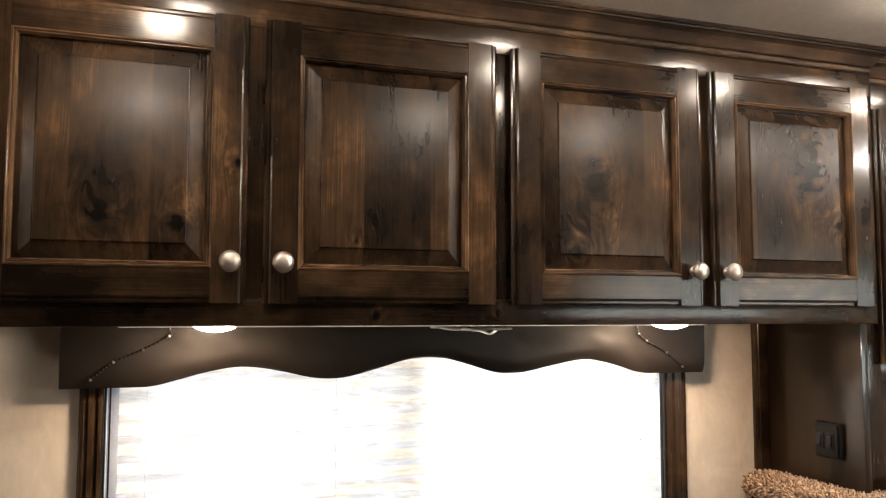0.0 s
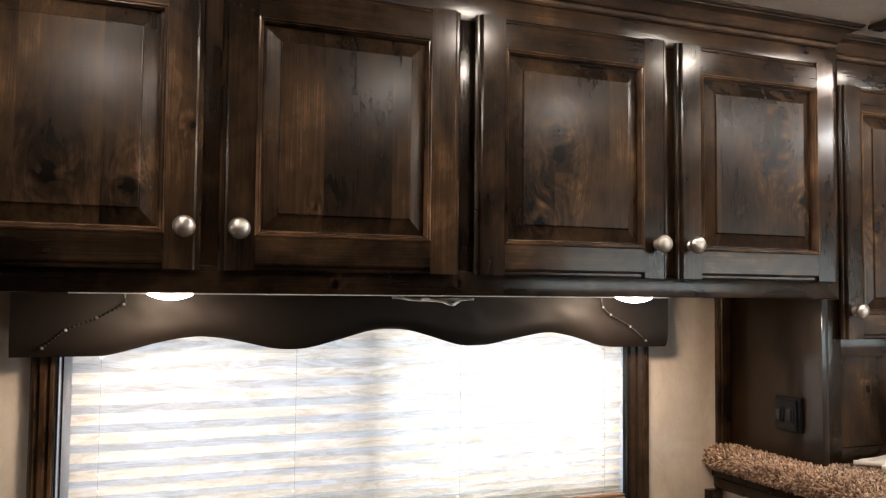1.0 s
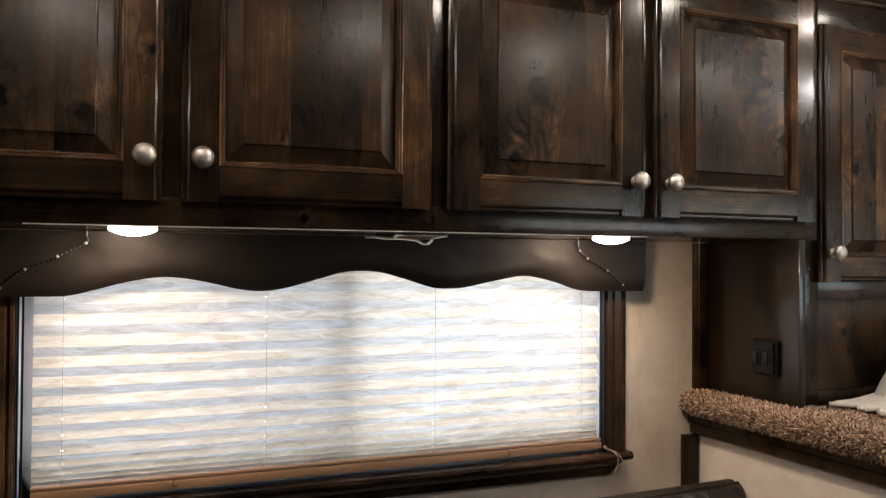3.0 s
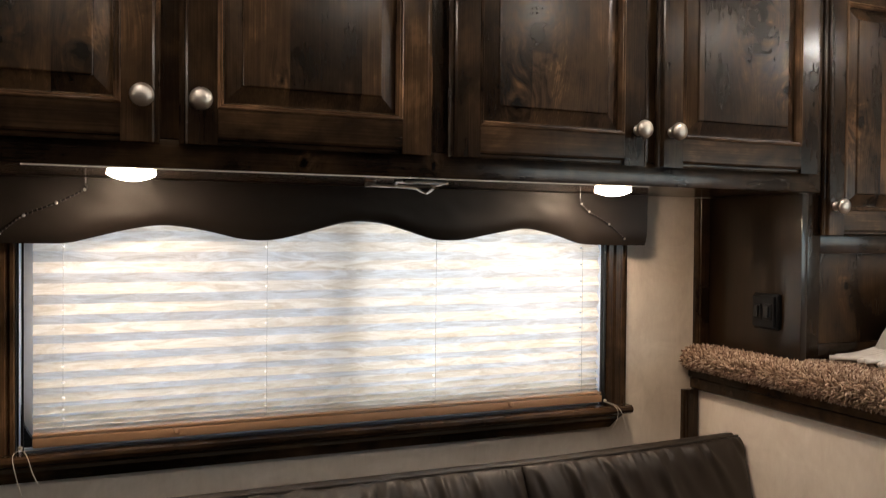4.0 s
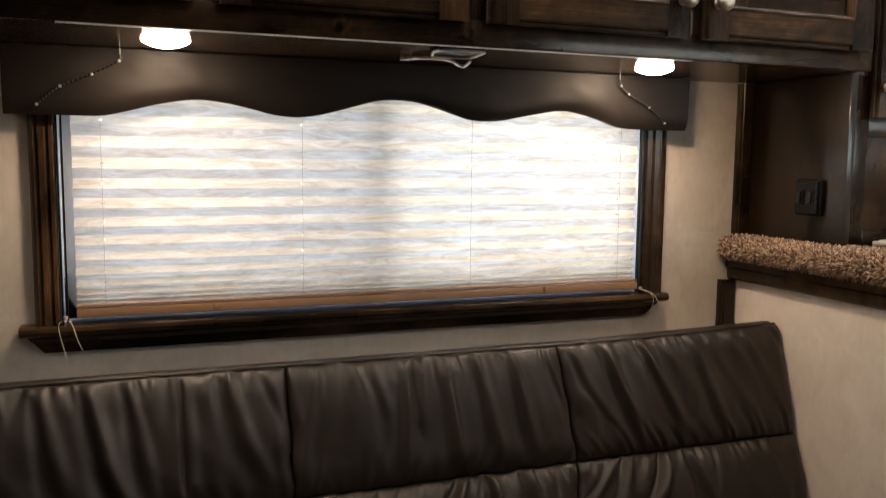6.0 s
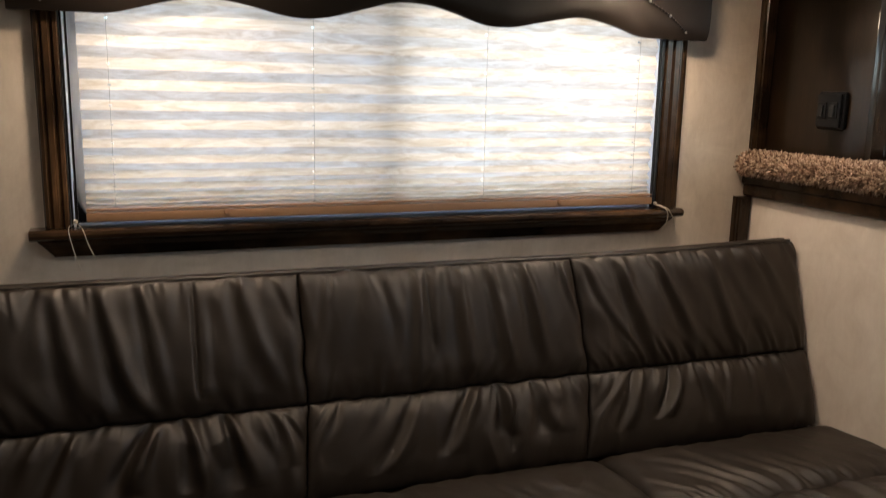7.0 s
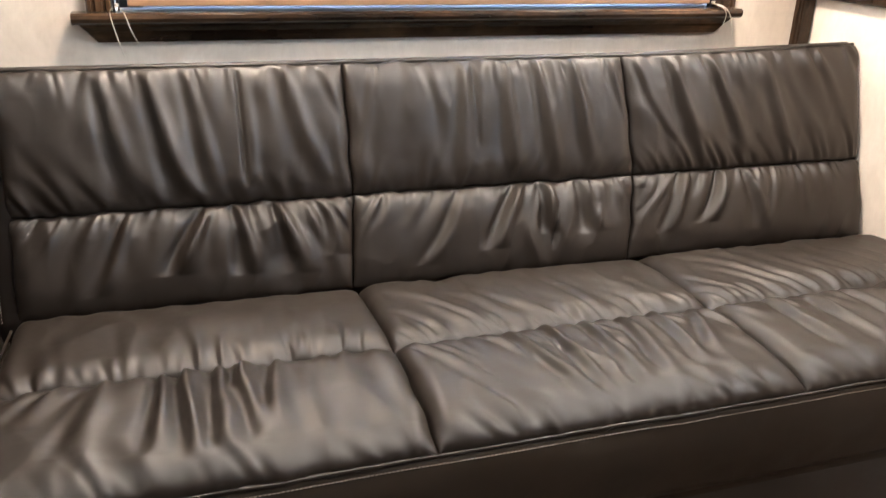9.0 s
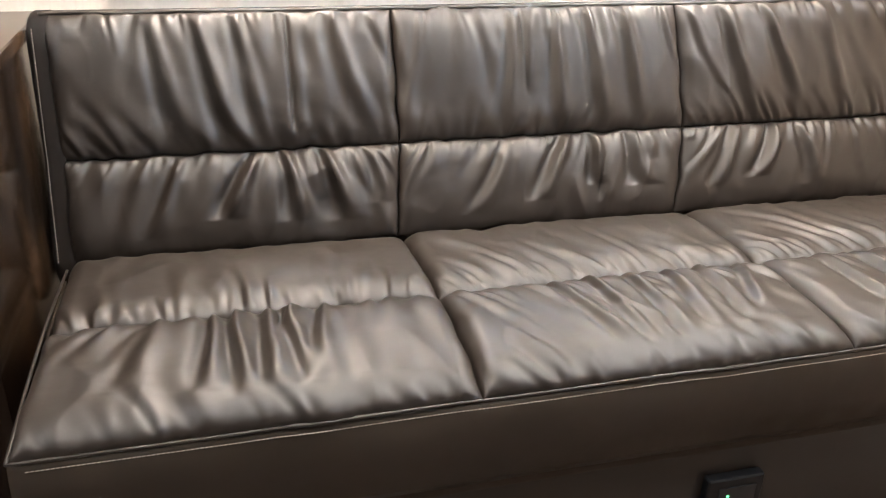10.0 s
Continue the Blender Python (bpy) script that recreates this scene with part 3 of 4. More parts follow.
def door(parent, x0, x1, z0, z1, face, knob_side, knots, knob_z=0.064, stile_wood=None):
    """A raised-panel door: two stiles, two rails, bead moulding, bevelled panel, knob."""
    W = 0.055
    back = face + 0.02
    d = part("door", box(x0 + 0.004, x1 - 0.004, face + 0.013, back, z0 + 0.004, z1 - 0.004), WOOD_V, parent, "dark-stained raised-panel door")
    for a, b, s in ((x0, x0 + W, 1), (x1, x1 - W, -1)):
        prof = [(0, 0.013), (0, 0.009), (0.003, 0.006), (0.007, 0.006), (0.0085, 0.002), (0.012, 0.0), (W, 0.0), (W, 0.013)]
        bm = bmesh.new()
        lo = [bm.verts.new((a + s * o, face + dp, z0)) for o, dp in prof]
        hi = [bm.verts.new((a + s * o, face + dp, z1)) for o, dp in prof]
        m = len(prof)
        bm.faces.new(lo)
        bm.faces.new(hi)
        for i in range(m):
            bm.faces.new((lo[i], lo[(i + 1) % m], hi[(i + 1) % m], hi[i]))
        part("stile", bm, stile_wood or WOOD_V, d, "", 10)
    for a, s in ((z0, 1), (z1, -1)):
        prof = [(0, 0.013), (0, 0.009), (0.003, 0.006), (0.007, 0.006), (0.0085, 0.002), (0.012, 0.0), (W, 0.0), (W, 0.013)]
        bm = bmesh.new()
        lo = [bm.verts.new((x0 + W + 0.0003, face + dp, a + s * o)) for o, dp in prof]
        hi = [bm.verts.new((x1 - W - 0.0003, face + dp, a + s * o)) for o, dp in prof]
        m = len(prof)
        bm.faces.new(lo)
        bm.faces.new(hi)
        for i in range(m):
            bm.faces.new((lo[i], lo[(i + 1) % m], hi[(i + 1) % m], hi[i]))
        part("rail", bm, WOOD_H, d, "", 10)
    # bead moulding round the opening, one mesh a side, mitred
    bead = [(-0.001, 0.0), (0.0, -0.0018), (0.0022, -0.0026), (0.0034, -0.0012), (0.0036, 0.0016), (0.0044, 0.0016), (0.0046, -0.0006), (0.0062, -0.0008), (0.0072, 0.002), (0.0092, 0.006), (0.0092, 0.012), (-0.001, 0.012)]
    xa, xb, za, zb = x0 + W, x1 - W, z0 + W, z1 - W
    corners = [((xa, za), (1, 1)), ((xb, za), (-1, 1)), ((xb, zb), (-1, -1)), ((xa, zb), (1, -1))]
    for i in range(4):
        (p, o), (q, r) = corners[i], corners[(i + 1) % 4]
        bm = bmesh.new()
        lo = [bm.verts.new((p[0] + o[0] * a, face + b, p[1] + o[1] * a)) for a, b in bead]
        hi = [bm.verts.new((q[0] + r[0] * a, face + b, q[1] + r[1] * a)) for a, b in bead]
        m = len(bead)
        for k in range(m):
            bm.faces.new((lo[k], lo[(k + 1) % m], hi[(k + 1) % m], hi[k]))
        part("bead_moulding", bm, WOOD_BEAD if i % 2 else WOOD_BEAD_H, d, "rubbed amber edge moulding with highlights in its colour", 25)
    # bevelled raised panel
    e = 0.0085
    loops = [(e, 0.0115), (e + 0.002, 0.0115), (e + 0.0262, 0.0035), (e + 0.0275, 0.0008), (e + 0.0288, 0.0)]
    bm = bmesh.new()
    rings = [[bm.verts.new((xa + o, face + dp, za + o)), bm.verts.new((xb - o, face + dp, za + o)), bm.verts.new((xb - o, face + dp, zb - o)), bm.verts.new((xa + o, face + dp, zb - o))] for o, dp in loops]
    rings = [[bm.verts.new((xa + e, face + 0.0128, za + e)), bm.verts.new((xb - e, face + 0.0128, za + e)), bm.verts.new((xb - e, face + 0.0128, zb - e)), bm.verts.new((xa + e, face + 0.0128, zb - e))]] + rings
    for r, s in zip(rings, rings[1:]):
        for k in range(4):
            bm.faces.new((r[k], r[(k + 1) % 4], s[(k + 1) % 4], s[k]))
    bm.faces.new(rings[-1])
    bm.faces.new(rings[0][::-1])
    part("raised_panel", bm, wood("alder_panel", "z", knots, 0.115, 1.45, 0.24, 0.14, 0.06, 1.0, 0.16), d, "knotty bevelled panel", 12)
    if knob_side:
        kx = x1 - 0.027 if knob_side > 0 else x0 + 0.028
        part("knob", lathe([(0.006, 0.0), (0.010, -0.001), (0.010, -0.003), (0.0062, -0.006), (0.0058, -0.012), (0.010, -0.016), (0.0155, -0.019), (0.0168, -0.0225), (0.0155, -0.027), (0.010, -0.0305), (0.004, -0.0318), (0.0, -0.032)],
                           (kx, face, z0 + knob_z), "y", 32), NICKEL, d, "brushed nickel round knob", 50)
    return d


spans = [(-0.212, 0.184), (0.210, 0.612), (0.641, 1.0415), (1.063, 1.468)]
door(cab, *spans[0], DZ0, DZ1, DOOR, 1, [(-0.03, 1.575, 0.022), (0.08, 1.56, 0.016)], 0.064, wood("alder_knotty_stile", "z", [(0.168, 1.655, 0.010)]))
door(cab, *spans[1], DZ0, DZ1, DOOR, -1, [(0.36, 1.54, 0.008), (0.39, 1.57, 0.006)])
door(cab, *spans[2], DZ0, DZ1, DOOR, 1, [(0.805, 1.66, 0.032), (0.765, 1.535, 0.016)])
door(cab, *spans[3], DZ0, DZ1, DOOR, -1, [(1.308, 1.755, 0.024), (1.30, 1.705, 0.030), (1.37, 1.60, 0.014)])
edges = [CX0] + [v for s in spans for v in s] + [CX1]
for a, b in zip(edges[0::2], edges[1::2]):
    part("frame_stile", box(a - (0.01 if a > CX0 else 0), b + (0.01 if b < CX1 else 0), FACE, FACE + 0.018, DZ0 + 0.0085, DZ1 - 0.0085, 0.001), WOOD_V, cab)
part("bottom_rail", box(CX0, CX1, FACE, FACE + 0.018, CB, DZ0 + 0.008, 0.0025), wood("alder_knotty_rail", "x", [(0.40, 1.418, 0.011), (0.62, 1.42, 0.008)]), cab, "dark bottom rail of the face frame")
part("top_rail", box(CX0, CX1, FACE, FACE + 0.018, DZ1 - 0.008, CT, 0.001), WOOD_H, cab)
part("bottom_board", box(CX0 + 0.002, CX1 - 0.002, FACE + 0.0185, WALL_Y - 0.001, CB + 0.001, CB + 0.016), WOOD_H, cab, "dark smooth underside board")
part("end_board", box(CX1 - 0.018, CX1 - 0.001, FACE + 0.0185, WALL_Y - 0.001, CB + 0.0165, CT), WOOD_V, cab)
part("end_board", box(CX0 + 0.001, CX0 + 0.018, FACE + 0.0185, WALL_Y - 0.001, CB + 0.0165, CT), WOOD_V, cab)
part("edge_strip", box(0.0, 1.06, FACE + 0.001, FACE + 0.004, CB - 0.0016, CB - 0.0001), SPLINE, cab, "thin pale strip along the lower edge")
crown = [(0, -0.046), (0.005, -0.046), (0.009, -0.043), (0.010, -0.037), (0.007, -0.034), (0.012, -0.033), (0.017, -0.028), (0.021, -0.021), (0.027, -0.015), (0.035, -0.011), (0.041, -0.010), (0.042, -0.007), (0.047, -0.006), (0.050, -0.002), (0.050, 0), (0, 0)]
part("crown_moulding", sweep([((CX0, FACE - 0.0005, CEIL_Z - 0.001), (0, -1)), ((CX1 - 0.018, FACE - 0.0005, CEIL_Z - 0.001), (1, -1)), ((CX1 - 0.018, 1.56, CEIL_Z - 0.001), (1, 0))], crown), WOOD_CROWN, cab, "stepped crown moulding under the ceiling", 16)

# puck lights under the cabinet
for x, y in ((0.150, 1.615), (1.075, 1.622)):
    pk = thing("puck_light", (x, y, CB), "lit round warm puck light under the cabinet", "light", "puck lights")
    part("ring", lathe([(0.0, 0.001), (0.036, 0.001), (0.036, -0.001), (0.0, -0.001)], (x, y, CB), "z", 40), PLATE, pk)
    part("lens", lathe([(0.038, -0.0005), (0.0365, -0.0028), (0.032, -0.0055), (0.024, -0.0086), (0.013, -0.0112), (0.0, -0.0124)], (x, y, CB), "z", 40), PUCK_LENS, pk, "glowing domed lens", 60)

# catch under the cabinet
latch = thing("cabinet_latch", (0.61, 1.525, CB), "black and steel latch with a bent lever under the cabinet", "latch")
part("plate", box(0.572, 0.652, 1.492, 1.545, CB - 0.007, CB + 0.0005, 0.003), BLACK, latch, "black plate")
part("rim", tube(curve_through([(0.570, 1.518, CB - 0.006), (0.582, 1.552, CB - 0.009), (0.645, 1.552, CB - 0.009), (0.656, 1.518, CB - 0.006), (0.645, 1.489, CB - 0.006), (0.582, 1.489, CB - 0.006), (0.570, 1.518, CB - 0.006)], 5), 0.0022, 6), STEEL, latch)
part("lever", tube(curve_through([(0.560, 1.640, CB - 0.004), (0.572, 1.600, CB - 0.008), (0.600, 1.580, CB - 0.009), (0.630, 1.590, CB - 0.011), (0.650, 1.606, CB - 0.016), (0.660, 1.602, CB - 0.017), (0.662, 1.580, CB - 0.010)], 6), 0.0028, 8), STEEL, latch, "bent steel lever")
part("foot", box(0.552, 0.570, 1.632, 1.650, CB - 0.008, CB + 0.0005, 0.002), STEEL, latch)

# ---------- loft cabinet ----------
EP, LF = 1.475, 1.533
loft = thing("loft_cabinet", (1.9, 1.65, 1.0), "tall dark-stained wood cabinet standing on the carpeted loft", "cabinet")
part("end_panel", box(EP, EP + 0.018, LF - 0.022, WALL_Y - 0.001, 1.001, 1.3995, 0.003), wood("alder_end_panel", "z", (), 0, 0.6, 0.34, 0.03, 0.45, 0.5), loft, "glossy dark end panel")
part("end_panel_upper", box(CX1 + 0.001, CX1 + 0.012, LF, WALL_Y - 0.001, 1.4, CEIL_Z - 0.001), WOOD_V, loft)
RX0, RX1 = 1.541, 1.943
PZ0, PZ1 = 1.0735, 1.272
FE = EP + 0.0185
part("frame_stile", box(FE, 1.5505, LF, LF + 0.018, 1.001, 1.399, 0.001), WOOD_V, loft)
part("frame_stile", box(CX1 + 0.0125, 1.5505, LF, LF + 0.018, 1.3995, CEIL_Z - 0.001, 0.001), WOOD_V, loft)
part("frame_stile", box(1.925, 2.0, LF, LF + 0.018, 1.001, CEIL_Z - 0.001, 0.001), WOOD_V, loft)
part("frame_rail", box(1.551, 1.9245, LF, LF + 0.018, PZ1, 1.318, 0.002), WOOD_H, loft)
part("frame_rail", box(1.551, 1.9245, LF, LF + 0.018, 1.001, PZ0, 0.002), WOOD_H, loft)
part("frame_rail", box(1.551, 1.9245, LF, LF + 0.018, 1.86, CEIL_Z - 0.001, 0.001), WOOD_H, loft)
part("recessed_panel", box(1.551, 1.9245, LF + 0.010, LF + 0.017, PZ0 + 0.0005, PZ1 - 0.0005), wood("alder_recess", "z", [(1.64, 1.2, 0.012)], 0.13), loft, "plain recessed lower panel")
part("side_board", box(2.001, 3.899, LF, LF + 0.018, 1.001, CEIL_Z - 0.001), WOOD_V, loft)
door(loft, RX0, RX1, 1.312, 1.873, LF - 0.0215, -1, [(1.64, 1.56, 0.02), (1.75, 1.7, 0.02)], 0.062)
part("crown_moulding", sweep([((CX1 + 0.02, LF - 0.0005, CEIL_Z - 0.001), (0, -1)), ((3.89, LF - 0.0005, CEIL_Z - 0.001), (0, -1))], crown), WOOD_CROWN, loft, "stepped crown moulding under the ceiling", 16)

# light switch on the end panel
sw = thing("light_switch", (EP, 1.594, 1.142), "black double rocker switch on the dark end panel", "switch")
part("back_box", box(EP - 0.012, EP - 0.0005, 1.563, 1.637, 1.103, 1.182, 0.006, 3), BLACK, sw)
face_plate = part("face_plate", box(EP - 0.019, EP - 0.0125, 1.568, 1.632, 1.108, 1.177, 0.003, 3), BLACK, sw)
for y in (1.585, 1.615):
    part("rocker_frame", box(EP - 0.0215, EP - 0.0192, y - 0.0115, y + 0.0115, 1.124, 1.160, 0.0015), BLACK, face_plate)
    bm = box(EP - 0.0265, EP - 0.0217, y - 0.0065, y + 0.0065, 1.130, 1.154, 0.0015)
    bmesh.ops.rotate(bm, verts=bm.verts, cent=(EP - 0.022, y, 1.142), matrix=Matrix.Rotation(radians(5), 3, "Y"))
    part("rocker", bm, plain("dark_grey_rocker", (0.004, 0.004, 0.0045), 0.5), face_plate)

# ---------- shag carpet on the loft edge ----------
rng = np.random.default_rng(11)
carpet_profile = [(1.455, 0.994), (1.424, 0.993), (1.407, 0.997), (1.399, 1.008), (1.400, 1.021), (1.410, 1.032), (1.426, 1.037), (1.472, 1.037), (1.53, 1.034), (2.2, 1.030)]
bm = bmesh.new()
rings = [[bm.verts.new((x, y, z)) for x, z in carpet_profile + [(2.2, 1.0005), (1.50, 1.0005), (1.50, 0.994)]] for y in (0.2, WALL_Y - 0.003)]
m = len(rings[0])
bm.faces.new(rings[0])
bm.faces.new(rings[1])
for i in range(m):
    bm.faces.new((rings[0][i], rings[0][(i + 1) % m], rings[1][(i + 1) % m], rings[1][i]))
carpet = tagged(part("carpet", bm, plain("carpet_backing", (0.2, 0.13, 0.085), 0.9)), "tan and brown shag carpet wrapped over the loft edge", "carpet", "", "structure")


def tufts(count):
    """Short bent yarn ends standing off the carpet's rounded edge and top."""
    seg = [(np.array(a), np.array(b)) for a, b in zip(carpet_profile[:-1], carpet_profile[1:-1] + [(1.80, 1.017)])]
    length = np.array([np.linalg.norm(b - a) for a, b in seg])
    pick = rng.choice(len(seg), count, p=length / length.sum())
    u = rng.random(count)
    y = 0.75 + (WALL_Y - 0.008 - 0.75) * rng.random(count) ** 0.8
    verts, faces = [], []
    for i in range(count):
        a, b = seg[pick[i]]
        p = a + (b - a) * u[i]
        d = (b - a) / np.linalg.norm(b - a)
        nrm = np.array([-d[1], d[0]])
        if nrm[1] < -0.2 and pick[i] > 2:
            nrm = -nrm
        base = Vector((p[0], y[i], p[1]))
        up = Vector((nrm[0], rng.normal(0, 0.55), nrm[1])) + Vector((rng.normal(0, 0.45), 0, rng.normal(0, 0.3)))
        up.normalize()
        side = up.cross(Vector((rng.normal(), rng.normal(), rng.normal()))).normalized()
        oth = up.cross(side)
        L, w = rng.uniform(0.005, 0.0115), rng.uniform(0.0014, 0.0022)
        bend = side * rng.uniform(-0.006, 0.006)
        k = len(verts)
        for h, r, q in ((-0.001, w, 0), (L * 0.55, w * 1.15, 0.45), (L, w * 0.85, 1.0)):
            c = base + up * h + bend * q
            verts += [c + side * r, c - side * r * 0.5 + oth * r * 0.87, c - side * r * 0.5 - oth * r * 0.87]
        for j in (0, 3):
            for e in range(3):
                f0, f1 = k + j + e, k + j + (e + 1) % 3
                faces.append((f0, f1, f1 + 3, f0 + 3))
        faces.append((k + 6, k + 7, k + 8))
    return verts, faces


v, f = tufts(32000)
tagged(grid_part("carpet_pile", v, f, SHAG, None, "", 180), "curly tan and brown shag pile on the loft edge", "carpet", "", "stuff")

# cream throw with a fringe, lying on the carpet
throw = thing("knitted_throw", (1.72, 1.44, 1.045), "cream knitted throw with a knotted fringe on the carpet", "blanket")
nu, nv = 44, 26
verts, faces = [], []
for j in range(nv + 1):
    for i in range(nu + 1):
        a, b = i / nu, j / nv
        x = 1.665 + 0.32 * a
        y = 1.30 + 0.21 * b
        ridge = math.sin(math.pi * b) ** 0.6
        h = (0.012 + 0.17 * (1 - math.exp(-a * 13.0))) * ridge
        h += 0.012 * math.sin(9 * b + 5 * a + 2 * noise.noise((a * 4, b * 4, 1))) * ridge + 0.010 * noise.noise((a * 12, b * 9, 3)) + 0.004 * noise.noise((a * 40, b * 30, 6))
        verts.append((x - 0.02 * math.sin(6 * b), y + 0.015 * math.sin(7 * a), 1.038 + max(h, 0.0)))
for j in range(nv):
    for i in range(nu):
        k = j * (nu + 1) + i
        faces.append((k, k + 1, k + nu + 2, k + nu + 1))
cloth = grid_part("cloth", verts, faces, YARN, throw, "soft cream cloth", 180)
md = cloth.modifiers.new("thick", "SOLIDIFY")
md.thickness = 0.006
for i in range(19):
    y = 1.32 + 0.185 * i / 18
    e = rng.normal(0, 0.012, 6)
    pts = [(1.695, y, 1.062), (1.655 + e[0] * 0.3, y + e[1] * 0.4, 1.054), (1.612 + e[2] * 0.5, y + e[3] * 0.7 + 0.006, 1.051), (1.572 + e[4], y + e[5] + 0.012, 1.048 + 0.004 * rng.random())]
    part("fringe_strand", tube(curve_through(pts, 5), 0.0052, 7), YARN, throw, "", 180)
for i in range(3):
    y = 1.36 + 0.045 * i
    part("fringe_knot", lathe([(0, -0.007), (0.005, -0.004), (0.0065, 0), (0.005, 0.004), (0, 0.007)], (1.668, y, 1.062), "x", 12), YARN, throw, "", 180)

# ---------- sofa ----------
sofa = thing("sofa", (0.6, 1.4, 0.0), "dark brown wrinkled leather sofa bed below the window", "sofa")
SEAMS = (-0.215, 0.338, 0.885, 1.442)
LINES = {"back_top": (1.648, 0.8440), "back_mid": (1.582, 0.624), "back_low": (1.524, 0.470), "seat_back": (1.508, 0.467), "seat_mid": (1.258, 0.4835), "seat_front": (1.028, 0.466)}
# where the upright seams cross each of those lines
CROSS = {"back_top": (-0.218, 0.341, 0.884, 1.444), "back_mid": (-0.211, 0.343, 0.902, 1.446), "back_low": (-0.213, 0.330, 0.877, 1.442),
         "seat_back": (-0.210, 0.333, 0.880, 1.442), "seat_mid": (-0.207, 0.338, 0.881, 1.440), "seat_front": (-0.219, 0.3375, 0.897, 1.442)}


def top_lift(x):
    """How the top of the back rises towards the end at the half wall."""
    return 0.011 * min(max((x - 0.95) / 0.45, 0.0), 1.0) ** 1.5


def folds_field(U, V, w, h, seed, style):
    """Gathers that fan out from the seams: tapering ridges with a groove beside each. U, V in metres."""
    r = np.random.default_rng(seed)
    H = np.zeros_like(U)
    for edge, density, left, right, reach, amp, wide in style:
        n = max(1, int(w * density))
        for k in range(n):
            f = (k + r.uniform(0.05, 0.95)) / n
            ang = left + (right - left) * f + r.normal(0, 0.09)
            L = h * reach * r.uniform(0.45, 1.15)
            wd = 1.4 * wide * r.uniform(0.6, 1.35)
            A = 0.78 * amp * r.uniform(0.35, 1.25)
            vv = V if edge == 0 else h - V
            along = np.clip(vv / max(L, 1e-3), 0, 1)
            cx = w * f + np.tan(ang) * vv + r.normal(0, 0.35) * vv * vv + 0.0025 * np.sin(vv * r.uniform(30, 60) + r.uniform(0, 6))
            d = (U - cx) / (wd * (0.55 + 0.9 * along))
            taper = (1 - along) ** 0.7 * np.clip(along * 8 + 0.35, 0, 1)
            H += A * taper * (np.exp(-d * d) - 0.75 * np.exp(-((d + 1.35) / 0.8) ** 2))
    return H


def value_noise(U, V, su, sv, seed):
    out = np.empty_like(U)
    for idx in np.ndindex(U.shape):
        out[idx] = noise.noise((U[idx] * su + seed * 3.1, V[idx] * sv + seed * 1.7, seed))
    return out


def seam_wave(x, key):
    """How a sewn line wanders where its cover is gathered."""
    return 0.0042 * noise.noise((x * 24, key, 0)) + 0.0024 * noise.noise((x * 63, key, 4))


